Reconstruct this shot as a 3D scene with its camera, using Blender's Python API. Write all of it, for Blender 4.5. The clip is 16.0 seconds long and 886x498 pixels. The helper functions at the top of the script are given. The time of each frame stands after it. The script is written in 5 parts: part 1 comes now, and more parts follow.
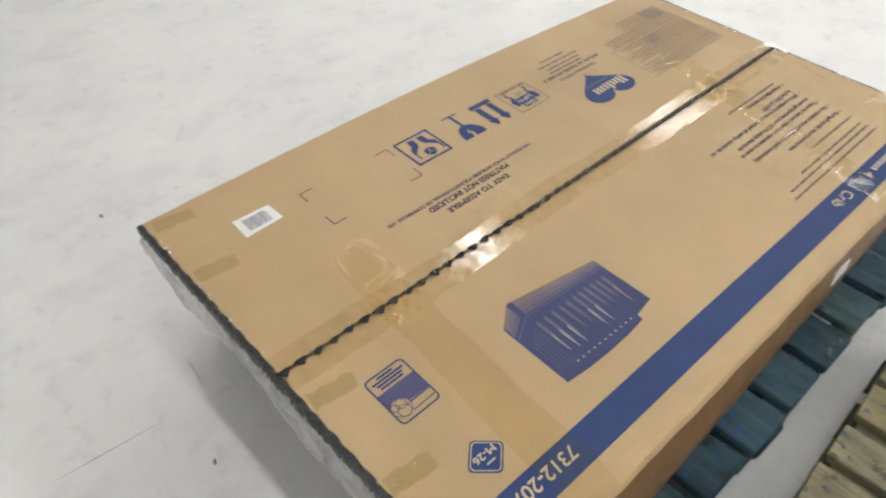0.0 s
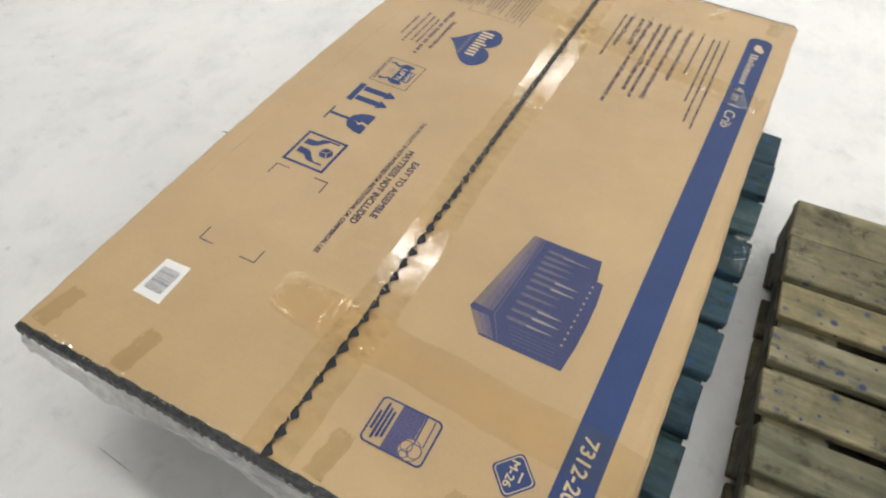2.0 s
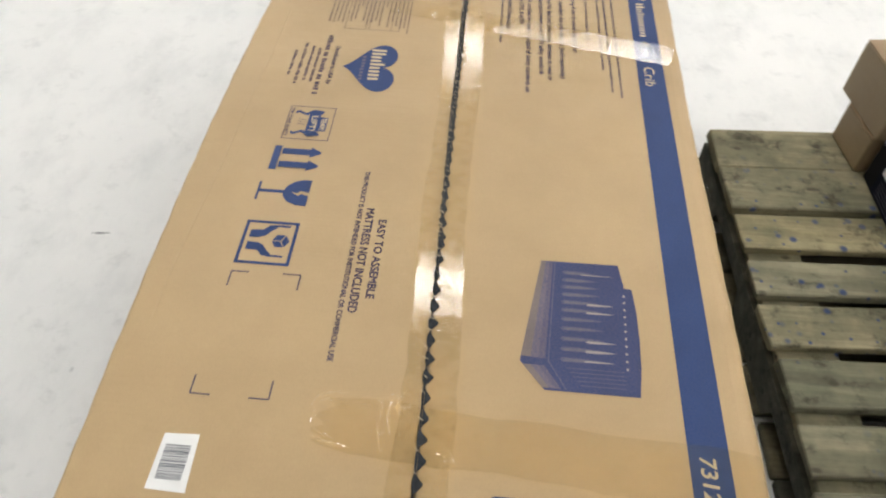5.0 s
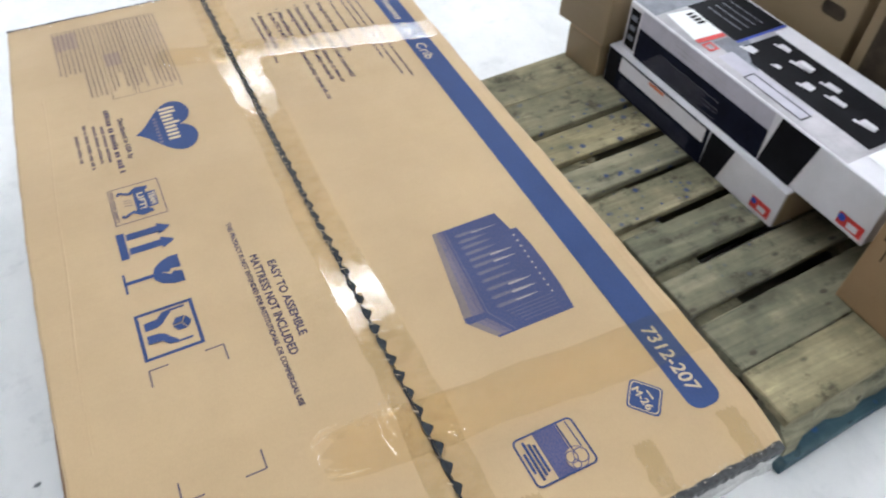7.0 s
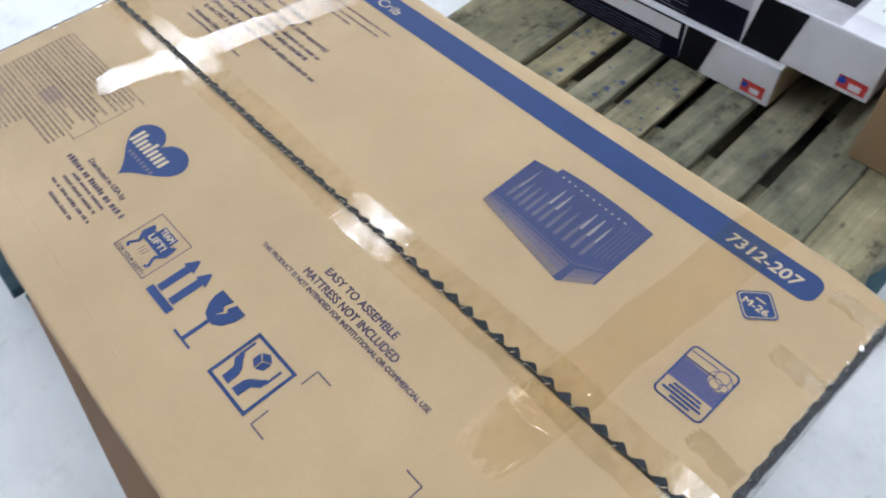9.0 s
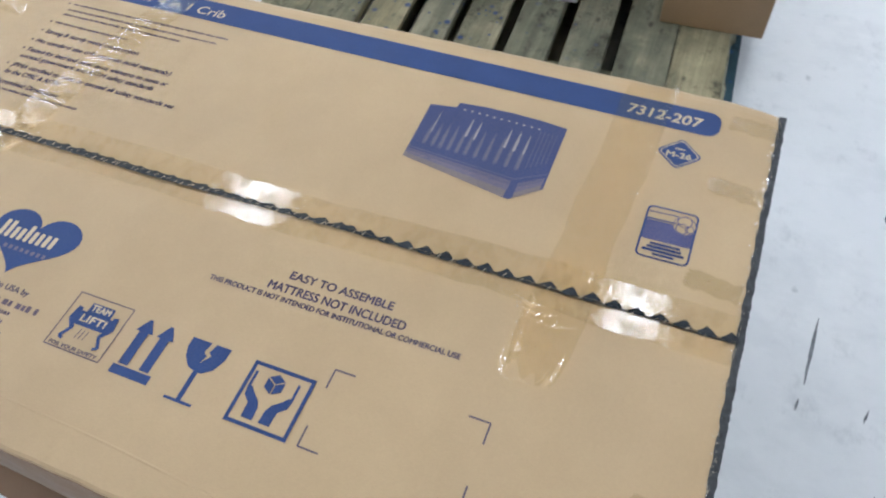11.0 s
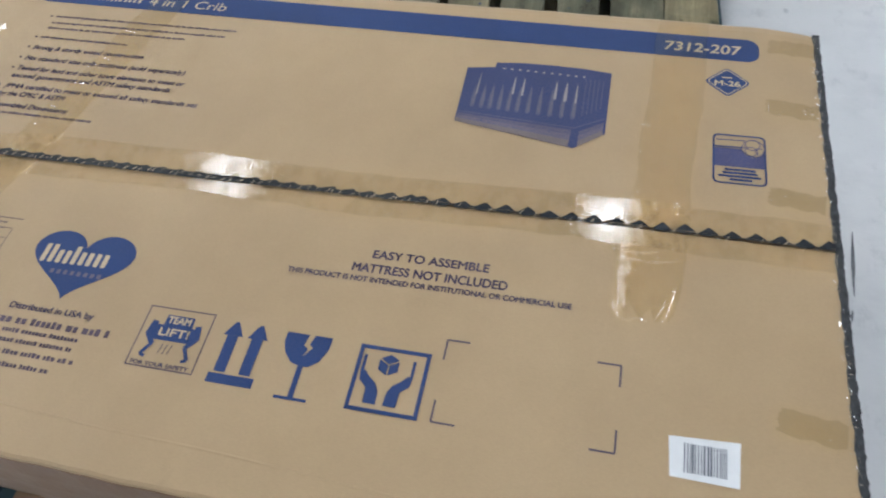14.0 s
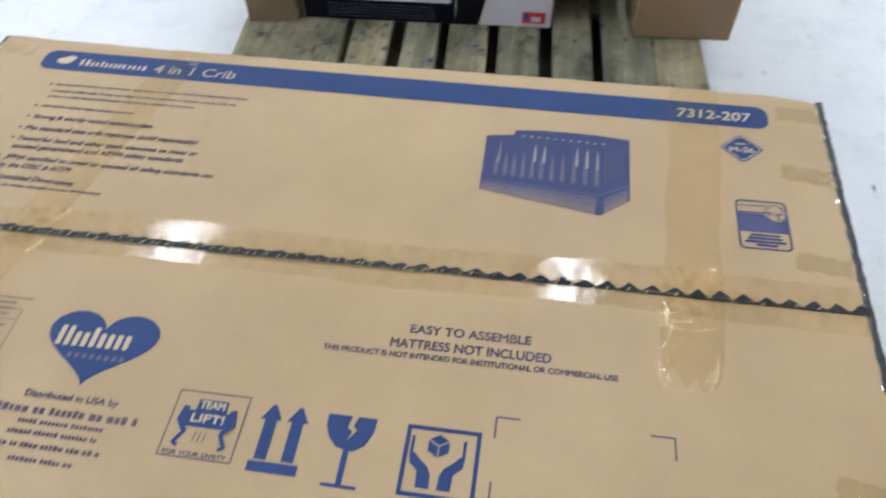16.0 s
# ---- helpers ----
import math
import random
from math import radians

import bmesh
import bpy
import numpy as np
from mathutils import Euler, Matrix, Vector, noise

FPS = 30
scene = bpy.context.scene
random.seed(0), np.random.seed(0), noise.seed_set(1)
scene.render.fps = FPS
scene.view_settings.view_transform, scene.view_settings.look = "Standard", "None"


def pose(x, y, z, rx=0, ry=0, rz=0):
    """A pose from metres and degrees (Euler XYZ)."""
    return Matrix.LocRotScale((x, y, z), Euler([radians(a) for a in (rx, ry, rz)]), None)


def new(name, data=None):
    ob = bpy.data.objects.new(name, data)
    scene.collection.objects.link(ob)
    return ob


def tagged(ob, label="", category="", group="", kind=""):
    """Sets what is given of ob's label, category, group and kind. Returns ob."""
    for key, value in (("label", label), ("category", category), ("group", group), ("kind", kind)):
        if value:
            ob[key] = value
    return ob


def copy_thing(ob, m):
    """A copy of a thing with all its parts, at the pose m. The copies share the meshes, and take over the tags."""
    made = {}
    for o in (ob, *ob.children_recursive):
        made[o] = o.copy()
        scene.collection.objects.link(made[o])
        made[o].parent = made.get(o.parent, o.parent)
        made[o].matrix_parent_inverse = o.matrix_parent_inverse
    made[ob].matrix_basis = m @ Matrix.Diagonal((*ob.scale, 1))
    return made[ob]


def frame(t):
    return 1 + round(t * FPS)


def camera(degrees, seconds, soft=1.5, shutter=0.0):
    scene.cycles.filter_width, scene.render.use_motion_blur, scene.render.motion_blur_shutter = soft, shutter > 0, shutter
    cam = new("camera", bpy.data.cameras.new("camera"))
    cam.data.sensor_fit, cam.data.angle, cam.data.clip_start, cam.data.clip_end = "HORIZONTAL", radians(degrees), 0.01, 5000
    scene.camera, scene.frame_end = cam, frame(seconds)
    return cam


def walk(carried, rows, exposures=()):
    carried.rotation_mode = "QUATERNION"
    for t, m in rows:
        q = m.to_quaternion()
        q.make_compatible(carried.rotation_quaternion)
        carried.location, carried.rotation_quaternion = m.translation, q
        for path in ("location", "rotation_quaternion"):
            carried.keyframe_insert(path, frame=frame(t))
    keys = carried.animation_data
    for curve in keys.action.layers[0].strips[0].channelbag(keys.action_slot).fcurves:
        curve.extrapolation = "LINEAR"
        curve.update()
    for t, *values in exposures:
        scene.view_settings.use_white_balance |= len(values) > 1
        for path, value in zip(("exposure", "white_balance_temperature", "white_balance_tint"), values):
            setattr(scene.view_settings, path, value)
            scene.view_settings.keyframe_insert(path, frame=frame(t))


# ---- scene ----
cam = camera(62.84, 16.0, soft=2.1, shutter=0.5)
# seconds, eye (metres), turn (degrees, XYZ)
ROWS = [
    (0.0, 0.6303, 0.6337, 1.1706, 45.55, -1.40, 137.22),
    (0.5, 0.6548, 0.5683, 1.1707, 45.00, -3.64, 131.80),
    (1.0, 0.6593, 0.5080, 1.1805, 43.19, -1.33, 128.31),
    (1.5, 0.6510, 0.4530, 1.1805, 42.08, -2.70, 122.17),
    (2.0, 0.6481, 0.4161, 1.1696, 41.92, -2.42, 117.65),
    (2.5, 0.6112, 0.3607, 1.1653, 40.90, -2.24, 112.76),
    (3.0, 0.5815, 0.2982, 1.1734, 41.31, 0.65, 110.40),
    (3.2, 0.5942, 0.2686, 1.1592, 42.35, 1.20, 109.21),
    (5.3, 0.5486, 0.1028, 1.1819, 39.33, -0.23, 90.80),
    (5.5, 0.5436, 0.0801, 1.1883, 39.35, 0.37, 87.26),
    (6.0, 0.5496, 0.0076, 1.1923, 40.23, 2.16, 77.09),
    (6.5, 0.5734, -0.0619, 1.1865, 41.09, 1.79, 70.11),
    (7.0, 0.5675, -0.0949, 1.1867, 40.93, -0.86, 64.31),
    (7.5, 0.5329, -0.1515, 1.1845, 42.08, -2.06, 59.41),
    (8.0, 0.4792, -0.1900, 1.1734, 40.37, -0.38, 56.73),
    (8.5, 0.4409, -0.2195, 1.1626, 38.94, 1.74, 53.88),
    (9.0, 0.3884, -0.2428, 1.1629, 36.35, 2.61, 48.18),
    (9.2, 0.3721, -0.2438, 1.1712, 35.86, 2.41, 45.69),
    (11.3, 0.2484, -0.4205, 1.1352, 34.98, 4.03, 18.63),
    (11.5, 0.2445, -0.4373, 1.1309, 35.45, 4.83, 16.86),
    (12.0, 0.2211, -0.4710, 1.1319, 36.33, 4.07, 12.71),
    (12.5, 0.1999, -0.4908, 1.1283, 36.99, 2.57, 10.55),
    (13.0, 0.1671, -0.4916, 1.1168, 35.13, 2.07, 11.08),
    (13.5, 0.1202, -0.4867, 1.1030, 35.59, 3.47, 11.52),
    (14.0, 0.0789, -0.4725, 1.1058, 34.04, 3.70, 11.82),
    (14.5, 0.0396, -0.4556, 1.1209, 33.87, 4.29, 11.09),
    (15.0, 0.0190, -0.4569, 1.1153, 34.71, 3.62, 11.82),
    (15.5, -0.0005, -0.4548, 1.1146, 35.28, 3.78, 13.08),
    (16.0, -0.0320, -0.4587, 1.1189, 37.55, 1.18, 8.54),
]
EXPOSURES = [(0.0, -0.12, 6450, 10), (1.2, -0.07, 6480, 10), (2.0, -0.04, 6490, 10), (3.0, 0.0, 6500, 10), (5.3, 0.0, 6500, 10), (6.0, -0.03, 6420, 10), (6.5, -0.04, 6150, 10), (7.0, 0.18, 5800, 10), (7.5, 0.31, 5600, 10), (8.0, 0.34, 5450, 10), (9.0, 0.1, 5500, 10), (11.3, 0.02, 5480, 10), (12.0, 0.0, 5560, 10), (12.5, -0.13, 5560, 10), (13.0, -0.42, 5640, 10), (14.0, -0.28, 5600, 10), (14.5, -0.08, 5560, 10), (16.0, 0.0, 5560, 10)]
walk(cam, [(t, pose(x, y, z, rx, ry, rz)) for t, x, y, z, rx, ry, rz in ROWS], EXPOSURES)

# ---- light: rows of ceiling battens; the hall has no daylight ----
LAMP_POWER = 17.0
world = bpy.data.worlds.new("hall")
scene.world = world
world.use_nodes = True
world.node_tree.nodes["Background"].inputs["Color"].default_value = (0.8, 0.85, 0.9, 1)
world.node_tree.nodes["Background"].inputs["Strength"].default_value = 0.02

# ---- materials ----
def nodes_of(name):
    mat = bpy.data.materials.new(name)
    mat.use_nodes = True
    tree = mat.node_tree
    return mat, tree, tree.nodes, tree.links, tree.nodes["Principled BSDF"]


def add(tree, kind, **values):
    n = tree.nodes.new(kind)
    for k, v in values.items():
        n.inputs[k.replace("_", " ")].default_value = v
    return n


def noise_tex(tree, scale, detail=4.0, rough=0.55, stretch=(1, 1, 1), space="Object"):
    co = tree.nodes.new("ShaderNodeNewGeometry" if space == "Position" else "ShaderNodeTexCoord")
    mp = tree.nodes.new("ShaderNodeMapping")
    mp.inputs["Scale"].default_value = stretch
    tree.links.new(co.outputs[space], mp.inputs["Vector"])
    n = add(tree, "ShaderNodeTexNoise", Scale=scale, Detail=detail, Roughness=rough)
    tree.links.new(mp.outputs["Vector"], n.inputs["Vector"])
    return n


def ramp(tree, source, stops):
    r = tree.nodes.new("ShaderNodeValToRGB")
    while len(r.color_ramp.elements) < len(stops):
        r.color_ramp.elements.new(0.5)
    for e, (p, c) in zip(r.color_ramp.elements, stops):
        e.position = p
        e.color = (*c, 1) if len(c) == 3 else c
    tree.links.new(source, r.inputs["Fac"])
    return r


def mix_colour(tree, fac, a, b, blend="MIX"):
    m = tree.nodes.new("ShaderNodeMix")
    m.data_type, m.blend_type = "RGBA", blend
    for sock, v in ((m.inputs[0], fac), (m.inputs[6], a), (m.inputs[7], b)):
        if hasattr(v, "default_value"):
            tree.links.new(v, sock)
        else:
            sock.default_value = v if isinstance(v, float) else (*v, 1)
    return m.outputs[2]


def bump(tree, height, strength, distance, target):
    b = add(tree, "ShaderNodeBump", Strength=strength, Distance=distance)
    tree.links.new(height, b.inputs["Height"])
    tree.links.new(b.outputs["Normal"], target)
    return b


def kraft(name, lo, hi, rough=0.50):
    """Brown corrugated board: broad stains, fine fibres, faint flute lines."""
    mat, tree, nodes, links, p = nodes_of(name)
    broad = noise_tex(tree, 2.6, 5.0, 0.6)
    fibre = noise_tex(tree, 260.0, 3.0, 0.6, (1.0, 3.0, 1.0))
    col = ramp(tree, broad.outputs["Fac"], [(0.3, lo), (0.7, hi)])
    fleck = ramp(tree, fibre.outputs["Fac"], [(0.3, (0.95, 0.945, 0.94)), (0.65, (1.02, 1.015, 1.01))])
    c = mix_colour(tree, 1.0, col.outputs["Color"], fleck.outputs["Color"], "MULTIPLY")
    scuff = noise_tex(tree, 9.0, 8.0, 0.75, (1.0, 0.35, 1.0))
    sm = ramp(tree, scuff.outputs["Fac"], [(0.62, (0, 0, 0)), (0.78, (0.35, 0.35, 0.35))])
    c = mix_colour(tree, sm.outputs["Color"], c, tuple(0.78 * v for v in lo))
    links.new(c, p.inputs["Base Color"])
    p.inputs["Roughness"].default_value = rough
    p.inputs["Specular IOR Level"].default_value = 0.5
    flute = nodes.new("ShaderNodeTexWave")
    flute.bands_direction = "X"
    flute.inputs["Scale"].default_value = 38.0
    flute.inputs["Distortion"].default_value = 0.6
    co = nodes.new("ShaderNodeTexCoord")
    links.new(co.outputs["Object"], flute.inputs["Vector"])
    b1 = bump(tree, flute.outputs["Color"], 0.04, 0.0007, p.inputs["Normal"])
    dent = noise_tex(tree, 7.0, 3.0, 0.5)
    b2 = add(tree, "ShaderNodeBump", Strength=0.22, Distance=0.01)
    links.new(dent.outputs["Fac"], b2.inputs["Height"])
    links.new(b2.outputs["Normal"], b1.inputs["Normal"])
    # washboard: the flutes telegraph through the liner in broad bands
    wash = noise_tex(tree, 26.0, 3.0, 0.6, (1.0, 0.10, 1.0))
    b3 = add(tree, "ShaderNodeBump", Strength=0.16, Distance=0.006)
    links.new(wash.outputs["Fac"], b3.inputs["Height"])
    links.new(b3.outputs["Normal"], b2.inputs["Normal"])
    sheen = ramp(tree, scuff.outputs["Fac"], [(0.3, (rough - 0.07,) * 3), (0.7, (rough + 0.10,) * 3)])
    links.new(sheen.outputs["Color"], p.inputs["Roughness"])
    return mat


def ink(name, colour, wear=0.35):
    """Flexo print on board: slightly starved, mottled, matt."""
    mat, tree, nodes, links, p = nodes_of(name)
    n = noise_tex(tree, 420.0, 3.0, 0.7)
    big = noise_tex(tree, 14.0, 4.0, 0.6)
    worn = tuple(c * (1 - 0.28 * wear) + k * 0.28 * wear for c, k in zip(colour, (0.5, 0.34, 0.17)))
    c1 = ramp(tree, n.outputs["Fac"], [(0.35, colour), (0.8, worn)])
    c2 = ramp(tree, big.outputs["Fac"], [(0.3, (0.9, 0.9, 0.92)), (0.7, (1.08, 1.08, 1.08))])
    links.new(mix_colour(tree, 1.0, c1.outputs["Color"], c2.outputs["Color"], "MULTIPLY"), p.inputs["Base Color"])
    p.inputs["Roughness"].default_value = 0.6
    p.inputs["Specular IOR Level"].default_value = 0.3
    return mat


def plain(name, colour, rough=0.5, vary=0.12, scale=18.0, spec=0.4):
    mat, tree, nodes, links, p = nodes_of(name)
    n = noise_tex(tree, scale, 6.0, 0.65)
    lo = tuple(c * (1 - vary) for c in colour)
    hi = tuple(min(1.0, c * (1 + vary)) for c in colour)
    links.new(ramp(tree, n.outputs["Fac"], [(0.3, lo), (0.7, hi)]).outputs["Color"], p.inputs["Base Color"])
    p.inputs["Roughness"].default_value = rough
    p.inputs["Specular IOR Level"].default_value = spec
    bump(tree, noise_tex(tree, 60.0, 4.0).outputs["Fac"], 0.06, 0.004, p.inputs["Normal"])
    return mat


def clear_tape(name, tint, rough=0.07, wrinkle=0.25, stretch=(30.0, 6.0, 1.0), gloss_ior=1.95, swell=0.10, detail=5.0, loose=0.30):
    """Clear packing tape: tinted see-through film with a glossy, faintly wrinkled face."""
    mat, tree, nodes, links, p = nodes_of(name)
    nodes.remove(p)
    out = nodes["Material Output"]
    see = add(tree, "ShaderNodeBsdfTransparent", Color=(*tint, 1))
    gloss = add(tree, "ShaderNodeBsdfGlossy", Color=(1, 1, 1, 1), Roughness=rough)
    fres = add(tree, "ShaderNodeFresnel", IOR=gloss_ior)
    bond = noise_tex(tree, 60.0, 5.0, 0.7, (1.0, 0.6, 1.0))
    patchy = ramp(tree, bond.outputs["Fac"], [(0.40, (loose,) * 3), (0.54, (1, 1, 1))])
    links.new(mix_colour(tree, 1.0, fres.outputs["Fac"], patchy.outputs["Color"], "MULTIPLY"), gloss.inputs["Color"])
    mixer = nodes.new("ShaderNodeAddShader")
    links.new(see.outputs[0], mixer.inputs[0])
    links.new(gloss.outputs[0], mixer.inputs[1])
    links.new(mixer.outputs[0], out.inputs["Surface"])
    fine = noise_tex(tree, 5.0, detail, 0.6, stretch)
    wave = noise_tex(tree, 9.0, 2.0, 0.5)
    b1 = add(tree, "ShaderNodeBump", Strength=wrinkle, Distance=0.0016)
    b2 = add(tree, "ShaderNodeBump", Strength=swell, Distance=0.004)
    links.new(fine.outputs["Fac"], b1.inputs["Height"])
    links.new(wave.outputs["Fac"], b2.inputs["Height"])
    links.new(b2.outputs["Normal"], b1.inputs["Normal"])
    links.new(b1.outputs["Normal"], gloss.inputs["Normal"])
    return mat


def film(name, tint):
    """Cloudy stretch film: mostly milky, a little see-through, glossy creases."""
    mat, tree, nodes, links, p = nodes_of(name)
    n = noise_tex(tree, 24.0, 6.0, 0.7, (1.0, 2.5, 1.0))
    links.new(ramp(tree, n.outputs["Fac"], [(0.3, tuple(0.75 * c for c in tint)), (0.7, tint)]).outputs["Color"], p.inputs["Base Color"])
    p.inputs["Roughness"].default_value = 0.28
    bump(tree, n.outputs["Fac"], 0.5, 0.006, p.inputs["Normal"])
    thin = noise_tex(tree, 11.0, 4.0, 0.6, (1.0, 1.0, 2.0))
    links.new(ramp(tree, thin.outputs["Fac"], [(0.35, (0.5, 0.5, 0.5)), (0.6, (0.96, 0.96, 0.96))]).outputs["Color"], p.inputs["Alpha"])
    return mat


def weathered_wood(name, lo, hi, fleck=None, spill=None):
    """Pallet board: grain along the board, knots and grime; fleck: dots of spilt paint."""
    mat, tree, nodes, links, p = nodes_of(name)
    info = nodes.new("ShaderNodeObjectInfo")
    grain = noise_tex(tree, 34.0, 8.0, 0.7, (1.0, 0.06, 1.0), "Position")
    grime = noise_tex(tree, 5.0, 5.0, 0.65, (1, 1, 1), "Position")
    c = ramp(tree, grain.outputs["Fac"], [(0.28, tuple(0.72 * v for v in lo)), (0.48, lo), (0.75, hi)]).outputs["Color"]
    tone = ramp(tree, info.outputs["Random"], [(0.0, (0.60, 0.66, 0.63)), (0.45, (0.98, 1.0, 0.98)), (1.0, (1.42, 1.30, 1.02))])
    c = mix_colour(tree, 1.0, c, tone.outputs["Color"], "MULTIPLY")
    dirt = ramp(tree, grime.outputs["Fac"], [(0.35, (0.50, 0.53, 0.52)), (0.62, (1.12, 1.10, 1.06))])
    c = mix_colour(tree, 1.0, c, dirt.outputs["Color"], "MULTIPLY")
    blot = noise_tex(tree, 17.0, 7.0, 0.72, (1.0, 0.7, 1.0), "Position")
    br = ramp(tree, blot.outputs["Fac"], [(0.34, (0.36, 0.36, 0.37)), (0.45, (0.94, 0.95, 0.96)), (0.58, (1.0, 1.0, 1.0)), (0.70, (1.32, 1.30, 1.24))])
    c = mix_colour(tree, 1.0, c, br.outputs["Color"], "MULTIPLY")
    co = nodes.new("ShaderNodeNewGeometry")
    mp = nodes.new("ShaderNodeMapping")
    mp.inputs["Scale"].default_value = (1.0, 0.55, 1.0)
    links.new(co.outputs["Position"], mp.inputs["Vector"])
    knots = add(tree, "ShaderNodeTexVoronoi", Scale=30.0)
    links.new(mp.outputs["Vector"], knots.inputs["Vector"])
    kr = ramp(tree, knots.outputs["Distance"], [(0.10, (0.85, 0.85, 0.85)), (0.2, (0, 0, 0))])
    keep = ramp(tree, knots.outputs["Color"], [(0.42, (0, 0, 0)), (0.46, (1, 1, 1))])
    kf = mix_colour(tree, 1.0, kr.outputs["Color"], keep.outputs["Color"], "MULTIPLY")
    c = mix_colour(tree, kf, c, tuple(0.28 * v for v in lo))
    if fleck:
        for k, (scale, shift, gate) in enumerate(((34.0, 3.1, 0.64), (70.0, 7.7, 0.70))):
            m2 = nodes.new("ShaderNodeMapping")
            m2.inputs["Location"].default_value = (shift, shift, 0)
            links.new(co.outputs["Position"], m2.inputs["Vector"])
            v = add(tree, "ShaderNodeTexVoronoi", Scale=scale)
            links.new(m2.outputs["Vector"], v.inputs["Vector"])
            near = ramp(tree, v.outputs["Distance"], [(0.16, (1, 1, 1)), (0.30, (0, 0, 0))])
            gated = ramp(tree, v.outputs["Color"], [(gate, (0, 0, 0)), (gate + 0.03, (1, 1, 1))])
            f = mix_colour(tree, 1.0, near.outputs["Color"], gated.outputs["Color"], "MULTIPLY")
            where = ramp(tree, noise_tex(tree, 4.0, 2.0, 0.5, (1, 1, 1), "Position").outputs["Fac"], [(0.40, (0, 0, 0)), (0.52, (0.85, 0.85, 0.85))])
            f = mix_colour(tree, 1.0, f, where.outputs["Color"], "MULTIPLY")
            if spill:
                away = nodes.new("ShaderNodeVectorMath")
                away.operation = "DISTANCE"
                away.inputs[1].default_value = (*spill[:2], 0.14)
                links.new(co.outputs["Position"], away.inputs[0])
                inside = ramp(tree, away.outputs["Value"], [(spill[2] * 0.6, (1, 1, 1)), (spill[2], (0.06, 0.06, 0.06))])
                f = mix_colour(tree, 1.0, f, inside.outputs["Color"], "MULTIPLY")
            c = mix_colour(tree, f, c, fleck)
    links.new(c, p.inputs["Base Color"])
    p.inputs["Roughness"].default_value = 0.78
    p.inputs["Specular IOR Level"].default_value = 0.25
    bump(tree, grain.outputs["Fac"], 0.45, 0.004, p.inputs["Normal"])
    return mat


def floor_coat(name):
    """Pale coated concrete: cloudy tone, trowel streaks, specks of dirt, dull sheen."""
    mat, tree, nodes, links, p = nodes_of(name)
    cloud = noise_tex(tree, 1.9, 6.0, 0.65)
    c = ramp(tree, cloud.outputs["Fac"], [(0.3, (0.715, 0.725, 0.725)), (0.7, (0.805, 0.805, 0.795))]).outputs["Color"]
    streak = noise_tex(tree, 6.0, 7.0, 0.7, (0.8, 1.2, 1.0))
    sr = ramp(tree, streak.outputs["Fac"], [(0.34, (0.90, 0.905, 0.91)), (0.52, (1, 1, 1))])
    c = mix_colour(tree, 1.0, c, sr.outputs["Color"], "MULTIPLY")
    smudge = noise_tex(tree, 17.0, 8.0, 0.72, (1.0, 0.7, 1.0))
    sm = ramp(tree, smudge.outputs["Fac"], [(0.30, (0.84, 0.845, 0.85)), (0.44, (1, 1, 1))])
    c = mix_colour(tree, 1.0, c, sm.outputs["Color"], "MULTIPLY")
    co = nodes.new("ShaderNodeTexCoord")
    warp = noise_tex(tree, 30.0, 3.0)
    shift = mix_colour(tree, 0.03, co.outputs["Object"], warp.outputs["Color"])
    speck = add(tree, "ShaderNodeTexVoronoi", Scale=9.0)
    links.new(shift, speck.inputs["Vector"])
    near = ramp(tree, speck.outputs["Distance"], [(0.020, (0.6, 0.6, 0.6)), (0.08, (0, 0, 0))])
    gate = ramp(tree, speck.outputs["Color"], [(0.68, (0, 0, 0)), (0.72, (1, 1, 1))])
    f = mix_colour(tree, 1.0, near.outputs["Color"], gate.outputs["Color"], "MULTIPLY")
    c = mix_colour(tree, f, c, (0.33, 0.34, 0.35))
    links.new(c, p.inputs["Base Color"])
    rr = ramp(tree, streak.outputs["Fac"], [(0.3, (0.5, 0.5, 0.5)), (0.7, (0.34, 0.34, 0.34))])
    links.new(rr.outputs["Color"], p.inputs["Roughness"])
    p.inputs["Specular IOR Level"].default_value = 0.35
    bump(tree, streak.outputs["Fac"], 0.08, 0.006, p.inputs["Normal"])
    return mat


def glow(name, colour, strength):
    mat, tree, nodes, links, p = nodes_of(name)
    p.inputs["Base Color"].default_value = (0.8, 0.8, 0.8, 1)
    p.inputs["Emission Color"].default_value = (*colour, 1)
    p.inputs["Emission Strength"].default_value = strength
    return mat


KRAFT = kraft("kraft_board", (0.398, 0.279, 0.142), (0.479, 0.346, 0.183))
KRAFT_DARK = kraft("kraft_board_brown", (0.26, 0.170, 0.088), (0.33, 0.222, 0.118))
KRAFT_DULL = kraft("kraft_board_dull", (0.20, 0.148, 0.080), (0.265, 0.195, 0.108))
KRAFT_BARE = kraft("kraft_unprinted", (0.52, 0.41, 0.26), (0.60, 0.48, 0.31))
BLUE = ink("blue_ink", (0.013, 0.044, 0.152), 0.25)
CRIB_BLUE = ink("mottled_blue_ink", (0.020, 0.042, 0.140), 0.6)
# red-brown board, darkened further: the shade on the carton's sides is in the colour
KRAFT_SIDE = kraft("kraft_board_red_brown_shaded", (0.180, 0.102, 0.046), (0.232, 0.135, 0.063))
BLUE_THIN = ink("thin_blue_ink", (0.045, 0.06, 0.17), 0.8)
BLUE_PALE = ink("half_tone_ink", (0.105, 0.100, 0.165), 1.0)
SLAT_PALE = ink("pale_half_tone_ink", (0.33, 0.30, 0.29), 0.8)
SLAT_MID = ink("grey_half_tone_ink", (0.105, 0.112, 0.170), 1.0)
DRAWER_LOW = ink("tan_half_tone_ink", (0.150, 0.128, 0.135), 1.0)
